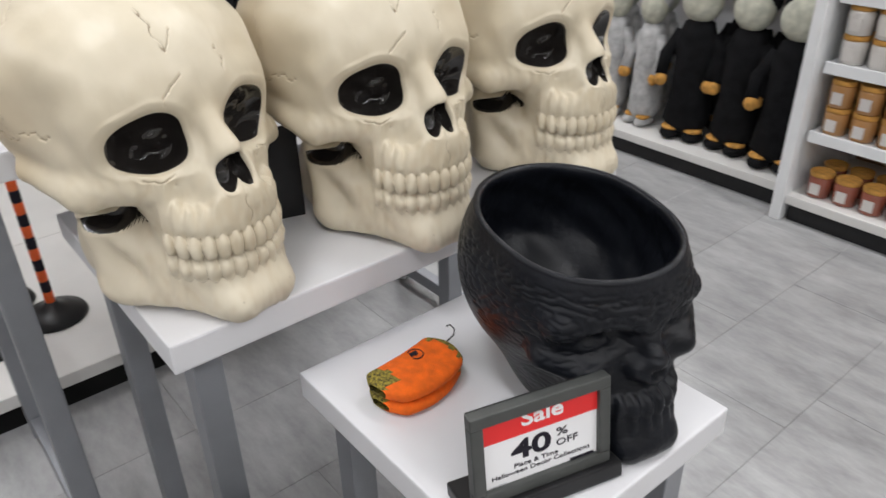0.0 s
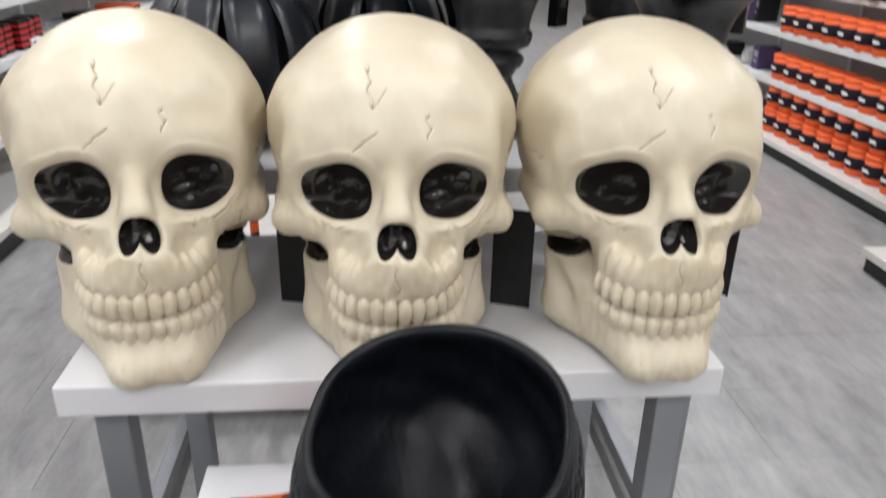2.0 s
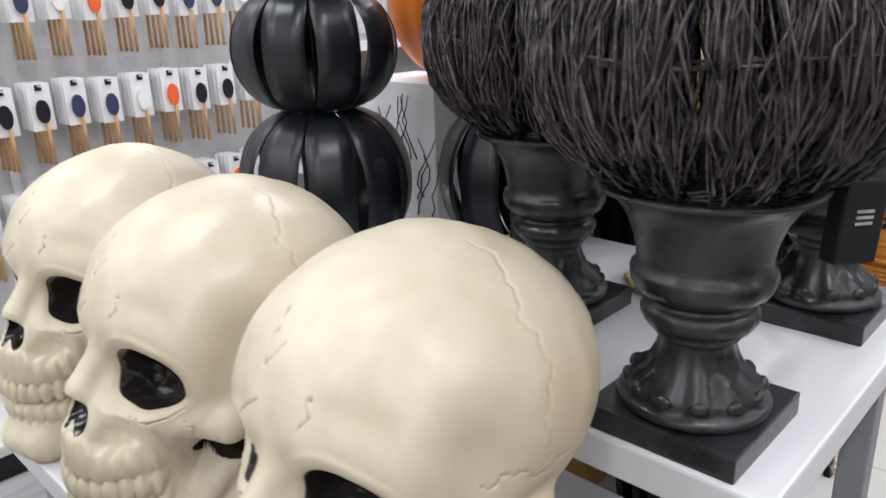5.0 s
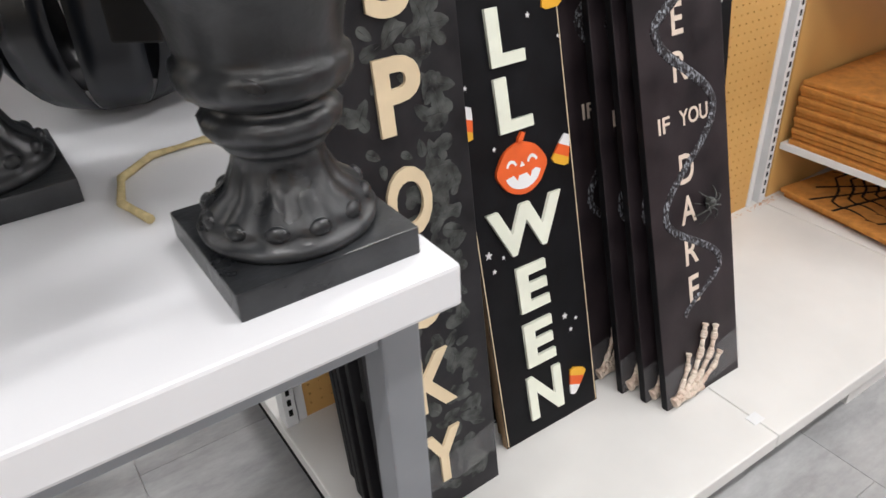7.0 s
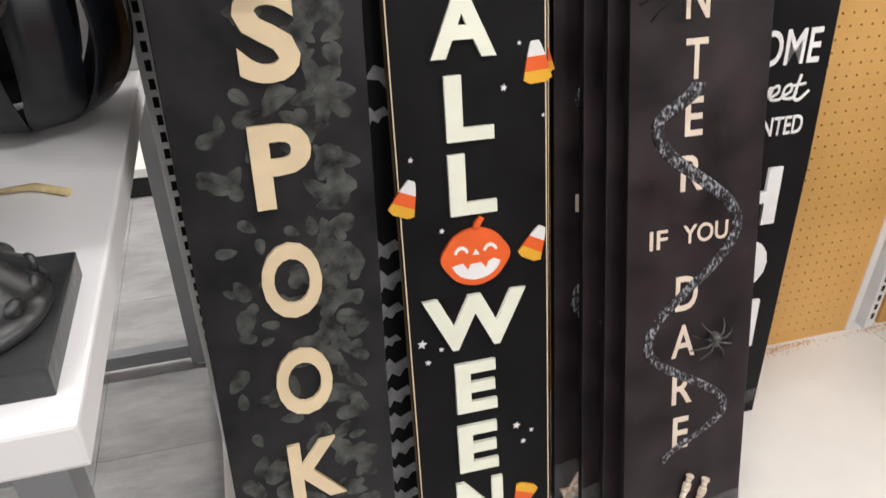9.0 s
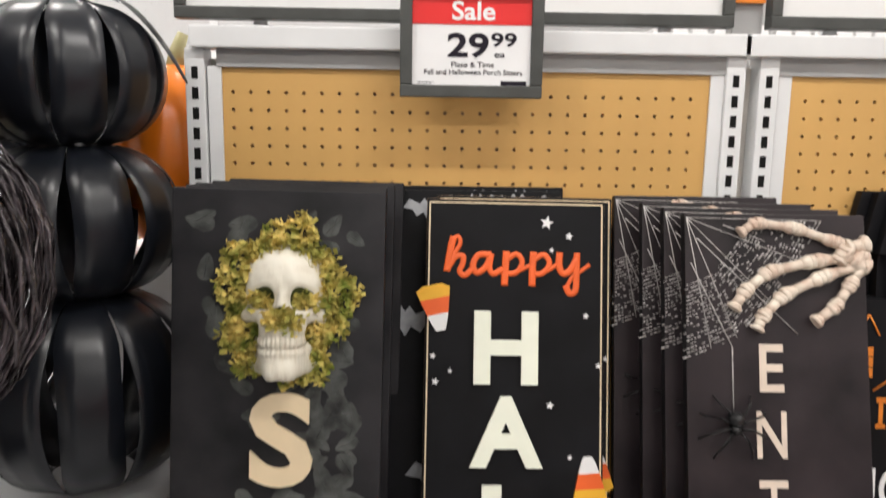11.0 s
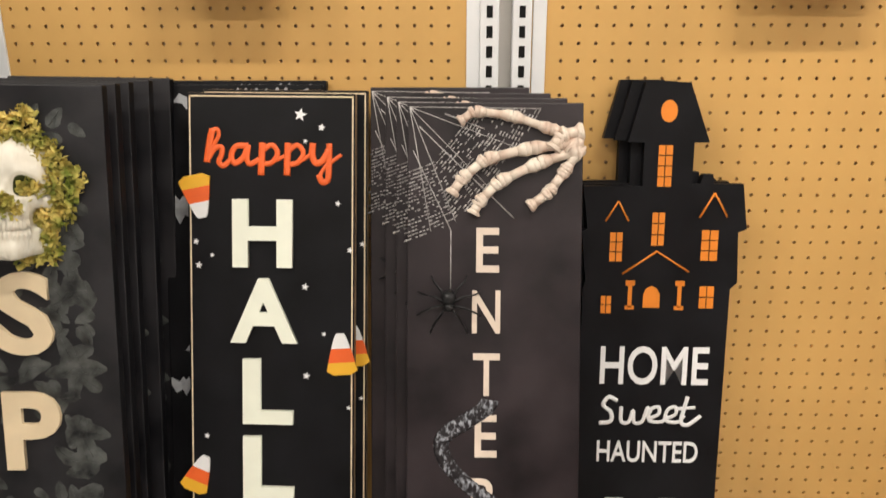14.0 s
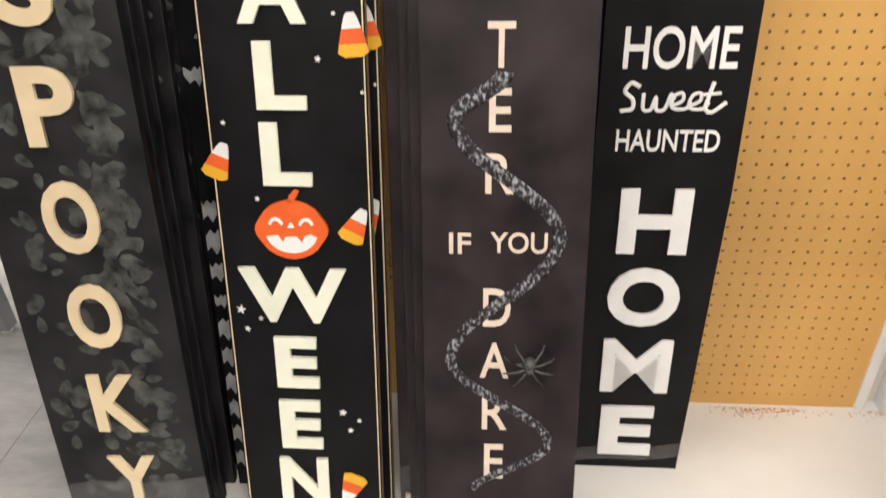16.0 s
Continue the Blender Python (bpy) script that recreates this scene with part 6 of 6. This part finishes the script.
def carton(x, y, z, w, d, h, mm, label, turn=0):
    t = thing("carton", pose(x, y, z, 0, 0, turn), label, "box", "boxed goods")
    part("box_body", boxes((-w / 2, w / 2, -d / 2, d / 2, 0, h), bev=0.002), M[mm], t)
    part("printed_panel", boxes((-w * 0.32, w * 0.32, d / 2, d / 2 + 0.001, h * 0.55, h * 0.8), (-w * 0.2, w * 0.2, d / 2, d / 2 + 0.001, h * 0.3, h * 0.4)), M["grey_print"], t)


rr = random.Random(21)
carton(0.26, -2.60, 0.10, 0.26, 0.2, 0.27, "black_plastic", "large black printed carton on the base deck")
carton(0.46, -2.62, 0.10, 0.10, 0.2, 0.22, "black_plastic", "tall black printed carton on the base deck")
for k in range(20):
    z = (0.10, 0.42, 0.70, 0.95)[k % 4]
    x = 2.06 + 0.145 * k + rr.uniform(-0.02, 0.02)
    carton(x, -2.63 + rr.uniform(-0.02, 0.02), z, rr.uniform(0.08, 0.16), 0.14, rr.uniform(0.09, 0.19), rr.choice(["purple", "black_plastic", "orange_paint", "grey_print", "card", "black_plastic"]), "small printed goods carton on a white shelf", rr.uniform(-5, 5))


for k in range(20):
    z = 0.95 if k < 12 else 0.70
    carton(0.5 + 0.16 * k + rr.uniform(-0.02, 0.02), -2.55 + rr.uniform(-0.02, 0.01), z, rr.uniform(0.07, 0.13), 0.10, rr.uniform(0.07, 0.20), rr.choice(["black_plastic", "black_plastic", "purple", "grey_steel", "frame_grey"]), "dark printed carton on a white shelf", rr.uniform(-8, 8))
for k in range(16):
    t = thing("hanging_ornament", pose(0.7 + 0.27 * k, -2.925, 1.30 + 0.33 * (k % 2)), "black oval ornament hung on grey pegboard by a wire", "ornament", "hanging ornaments")
    bm = bmesh.new()
    poly(bm, [(0.055 * math.cos(a) * (1 + 0.12 * math.sin(3 * a)), 0.13 + 0.12 * math.sin(a)) for a in np.linspace(0, 2 * math.pi, 24, endpoint=False)], 0.0, 0.02)
    part("plaque", bm, M["black_plastic"], t)
    part("stripe", boxes((-0.03, 0.03, 0.02, 0.023, 0.06, 0.08), (-0.035, 0.035, 0.02, 0.023, 0.10, 0.12), (-0.02, 0.02, 0.02, 0.023, 0.16, 0.20)), M["grey_print"], t)
    bm = bmesh.new()
    tube(bm, [(0, 0.012, 0.24), (0, 0.014, 0.30)], 0.002, 5)
    part("wire", bm, M["steel"], t)


def faux_bag(x, y, z, s, mm, label):
    bm = bmesh.new()
    bmesh.ops.create_icosphere(bm, subdivisions=3, radius=1)
    for v in bm.verts:
        k = 1 + 0.12 * noise.noise(v.co * 2 + Vector((x, y, z)))
        v.co = (s * v.co.x * k, s * 0.8 * v.co.y * k, max(-0.6, v.co.z) * s * 0.9 * k)
    lo = min(v.co.z for v in bm.verts)
    bmesh.ops.translate(bm, verts=bm.verts, vec=(0, 0, -lo))
    for f in bm.faces:
        f.smooth = True
    ob = part("soft_bag", bm, M[mm])
    ob.matrix_basis = pose(x, y, z)
    tagged(ob, label, "goods", "soft goods")


for k in range(11):
    faux_bag(2.12 + 0.26 * k, -2.60, (0.10, 0.42, 0.10)[k % 3], rr.uniform(0.06, 0.085), ("purple", "grey_fabric", "fur_black")[k % 3], ("purple soft bundle on a white shelf", "grey soft bundle on a white shelf", "black soft bundle on a white shelf")[k % 3])
for k in range(7):
    t = thing("framed_picture", pose(1.3 + 0.42 * k, -2.925, 1.22 + 0.05 * (k % 2)), "black framed print hanging on grey pegboard", "picture", "hung prints")
    part("frame", boxes((-0.09, 0.09, 0, 0.016, 0, 0.34), bev=0.003), M["black_plastic"], t)
    part("print", boxes((-0.065, 0.065, 0.016, 0.018, 0.03, 0.31)), M["grey_print" if k % 2 else "card"], t)
    part("motif", boxes((-0.03, 0.03, 0.018, 0.0195, 0.08, 0.22)), M["ink"], t)

# ---- grey perimeter run: brushes, bags, ribbons, jars ----
shelf_run("pegboard_run", -3.2, -0.30, 1.42, 1.80, (), "grey pegboard run with hanging kitchen tools", 1, top=1.92, base=0.12)
L = shelf_run("stationery_shelving", -0.28, 4.6, 1.40, 1.80, ((0.42, 0.34), (0.70, 0.34), (0.93, 0.32), (1.18, 0.26)), "grey shelving with craft goods in bags and jars", 1, back="grey_steel", top=2.0, base=0.12)
PEGP = thing("peg_panel", pose(0, 0, 0), "pale grey perforated pegboard panel behind hanging goods", "panel", kind="structure")
peg_sheet("perforated_sheet", -2.3, -0.32, 0.5, 1.9, 1.783, -0.5, 1.0, M["peg_grey"], PEGP, step=0.0254, rad=0.0032)
part("backing", boxes((-2.3, -0.32, 1.7855, 1.787, 0.5, 1.9)), M["dark"], PEGP) if False else None


def tool_pack(m, colour, label):
    t = thing("spatula_pack", m, label, "kitchen tool", "hanging kitchen tools")
    for k in range(4):
        part("card", boxes((-0.034, 0.034, -0.030 * k - 0.004, -0.030 * k - 0.002, -0.145, 0.0), bev=0.0005), M["card"], t)
    part("hang_tab", boxes((-0.010, 0.010, -0.098, -0.0965, -0.022, -0.004)), M["black_plastic"], t)
    bm = bmesh.new()
    poly(bm, [(0.020 * math.cos(a), -0.085 + 0.036 * math.sin(a)) for a in np.linspace(0, 2 * math.pi, 20, endpoint=False)], -0.108, -0.100)
    part("spatula_head", bm, M[colour], t)
    for k in range(4):
        bm = bmesh.new()
        tube(bm, [(0.004 * (k - 1.5), -0.030 * k - 0.012, -0.115), (0.005 * (k - 1.5), -0.030 * k - 0.012, -0.255)], 0.0055, 7)
        part("wooden_handle", bm, M["wood_stick"], t)
    part("peg_hook", boxes((-0.002, 0.002, -0.13, 0.06, -0.010, -0.006)), M["steel"], t)
    return t


for zr, row in ((1.135, 0), (1.46, 1), (0.80, 2)):
    for k in range(15):
        mm = ("ink", "ink", "navy", "navy", "white_paint", "orange_paint")[(k + 2 * row) % 6]
        tool_pack(pose(-1.95 + 0.108 * k, 1.715, zr + 0.004 * ((k * 7) % 3)), mm, {"ink": "black spatula on white card with wooden handle", "navy": "navy spatula on white card with wooden handle", "white_paint": "white spatula on white card with wooden handle", "orange_paint": "orange spatula on white card with wooden handle"}[mm])


def spice_jar(m):
    t = thing("sprinkle_jar", m, "small clear jar with a coral red lid", "jar", "sprinkle jars")
    part("jar", lathe([(0.026, 0), (0.028, 0.003), (0.028, 0.062), (0.024, 0.068)], 16), M["kraft"], t)
    part("band", lathe([(0.0285, 0.02), (0.0290, 0.022), (0.0290, 0.045), (0.0285, 0.047)], 16), M["ink"], t)
    part("lid", lathe([(0.028, 0.068), (0.029, 0.070), (0.029, 0.092), (0.026, 0.094)], 16), M["red"], t)
    return t


first = None
for k in range(9):
    for r_ in range(3):
        m = pose(-0.20 + 0.064 * k, 1.52 + 0.065 * r_, 0.93)
        first = spice_jar(m) if first is None else copy_thing(first, m)
for k in range(10):
    t = thing("clear_bag", pose(-0.20 + 0.10 * (k % 5), 1.60 - 0.01 * (k % 2), 1.40 if k < 5 else 1.62), "clear plastic craft bag with a white header card", "bag", "hanging bags")
    bm = boxes((-0.042, 0.042, -0.018, 0.018, -0.19, -0.03), bev=0.012)
    for v in bm.verts:
        v.co.y *= 1 + 0.4 * noise.noise(v.co * 20 + Vector((k, 0, 0)))
    part("pouch", bm, M["clear"], t)
    part("header_card", boxes((-0.042, 0.042, -0.004, 0.004, -0.04, 0.0)), M["card"], t)
    part("hook", boxes((-0.002, 0.002, 0.0, 0.195, -0.012, -0.008)), M["steel"], t)
for k in range(16):
    mm = "maroon" if k < 8 else "orange_paint"
    t = thing("ribbon_garland", pose(0.34 + 0.072 * k, 1.58 + 0.01 * (k % 3), 1.74), "maroon cut-paper garland hanging in a strip" if k < 8 else "orange cut-paper garland hanging in a strip", "garland", "hanging garlands")
    bm = bmesh.new()
    for q in range(7):
        z = -0.03 - 0.042 * q
        for a0 in range(10):
            a, b = 2 * math.pi * a0 / 10, 2 * math.pi * (a0 + 1) / 10
            vs = [bm.verts.new((r_ * math.cos(g), 0.004 * math.sin(3 * g), z + r_ * math.sin(g))) for r_, g in ((0.028, a), (0.028, b), (0.014, b), (0.014, a))]
            bm.faces.new(vs)
    part("strip", bm, M[mm], t)
    part("header_card", boxes((-0.026, 0.026, -0.003, 0.003, -0.01, 0.035)), M["card"], t)
    part("hook", boxes((-0.002, 0.002, 0.0, 0.215, 0.020, 0.024)), M["steel"], t)
def striped_pack(m):
    t = thing("striped_pack", m, "glossy black pack with red stripes standing on a shelf", "pack", "striped packs")
    part("pack_body", boxes((-0.035, 0.035, -0.05, 0.05, 0, 0.125), bev=0.006), M["black_plastic"], t)
    for k in range(4):
        part("red_stripe", boxes((-0.0365, 0.0365, -0.0515, 0.0515, 0.018 + 0.027 * k, 0.028 + 0.027 * k), bev=0.001), M["red"], t)
    return t


first = None
for z in (0.42, 0.70, 1.18):
    for k in range(9):
        m = pose(0.36 + 0.105 * k, 1.535 + 0.012 * (k % 3), z, 0, 0, 6 * ((k * 5) % 3 - 1))
        first = striped_pack(m) if first is None else copy_thing(first, m)
rr = random.Random(31)
for k in range(30):
    z = (0.42, 0.70, 0.93, 1.18)[k % 4]
    x = 0.45 + 0.13 * k + rr.uniform(-0.02, 0.02)
    if z == 0.93 and x < 0.5:
        continue
    w, h = rr.uniform(0.09, 0.17), rr.uniform(0.015, 0.05)
    t = thing("craft_pack", pose(x, 1.60, z, 0, 0, rr.uniform(-8, 8)), "flat wrapped craft pack lying on a grey shelf", "pack", "craft packs")
    part("wrap", boxes((-w / 2, w / 2, -0.12, 0.12, 0, h), bev=0.004), M[rr.choice(["card", "grey_print", "black_plastic", "clear", "orange_paint", "card"])], t)
    part("label_strip", boxes((-w / 2 + 0.01, w / 2 - 0.01, -0.122, -0.1201, h * 0.3, h * 0.7)), M["ink"], t)

# striped witch-leg stands on the far side of the deck
for x, y in ((-0.560, 0.470), (-0.520, 0.300), (-0.36, 0.40)):
    t = thing("striped_stand", pose(x, y, DECK), "black round base with an orange and black striped pole", "decoration", "striped stands")
    part("base", lathe([(0.085, 0), (0.088, 0.004), (0.084, 0.014), (0.05, 0.028), (0.02, 0.04), (0.014, 0.05)], 28), M["black_plastic"], t)
    for k in range(16):
        z = 0.05 + 0.034 * k
        part("stripe_sleeve", lathe([(0.0125, z), (0.0130, z + 0.003), (0.0130, z + 0.031), (0.0125, z + 0.034)], 12), M["orange_paint" if k % 2 == 0 else "ink"], t)

# green wall poster far behind
t = thing("wall_poster", pose(-2.9, 5.96, 2.3), "large green and white geometric wall poster", "poster")
part("sheet", boxes((-0.8, 1.6, 0, 0.02, -0.2, 1.4), bev=0.002), M["green"], t)
bm = bmesh.new()
poly(bm, [(-0.5, 0.2), (0.0, 0.1), (0.3, 0.6), (-0.2, 0.9)], -0.004, 0.0)
poly(bm, [(0.5, 0.5), (1.0, 0.2), (1.3, 0.9), (0.9, 1.2)], -0.004, 0.0)
part("pale_shapes", bm, M["card"], t)
tagged(part("cream_partition", boxes((-4.6, -3.75, 5.0, 5.1, 0, 3.0)), M["cream"]), "cream painted partition wall", "wall", kind="structure")
# ---- floor planks: those near the walk are pieces of their own ----
PW, PL, GAP = 0.31, 0.62, 0.0013
bm = bmesh.new()
box(bm, GAP / 2, PW - GAP / 2, GAP / 2, PL - GAP / 2, -0.004, 0.0)
PLANK = bpy.data.meshes.new("plank")
bm.to_mesh(PLANK)
bm.free()
PLANK.materials.append(M["tile"])
FV, FF = [], []
for i in range(-25, 42):
    x = -0.787 + PW * i
    off = (0.0, 0.31, 0.155, 0.465)[i % 4]
    for k in range(-10, 10):
        y = 0.93 + PL * k + off
        if x < hx0_f or x + PW > hx1_f or y < hy0_f or y + PL > hy1_f:
            continue
        if -3.3 <= x <= 1.6 and -2.3 <= y <= 1.3:
            same_part("plank", PLANK, FLOOR, pose(x, y, 0))
        else:
            b = len(FV)
            FV += [(x + GAP / 2, y + GAP / 2, 0), (x + PW - GAP / 2, y + GAP / 2, 0), (x + PW - GAP / 2, y + PL - GAP / 2, 0), (x + GAP / 2, y + PL - GAP / 2, 0)]
            FF.append((b, b + 1, b + 2, b + 3))
me = bpy.data.meshes.new("far_planks")
me.from_pydata(FV, [], FF)
me.materials.append(M["tile"])
ob = new("far_planks", me)
ob.parent = FLOOR
ob["kind"] = "stuff"
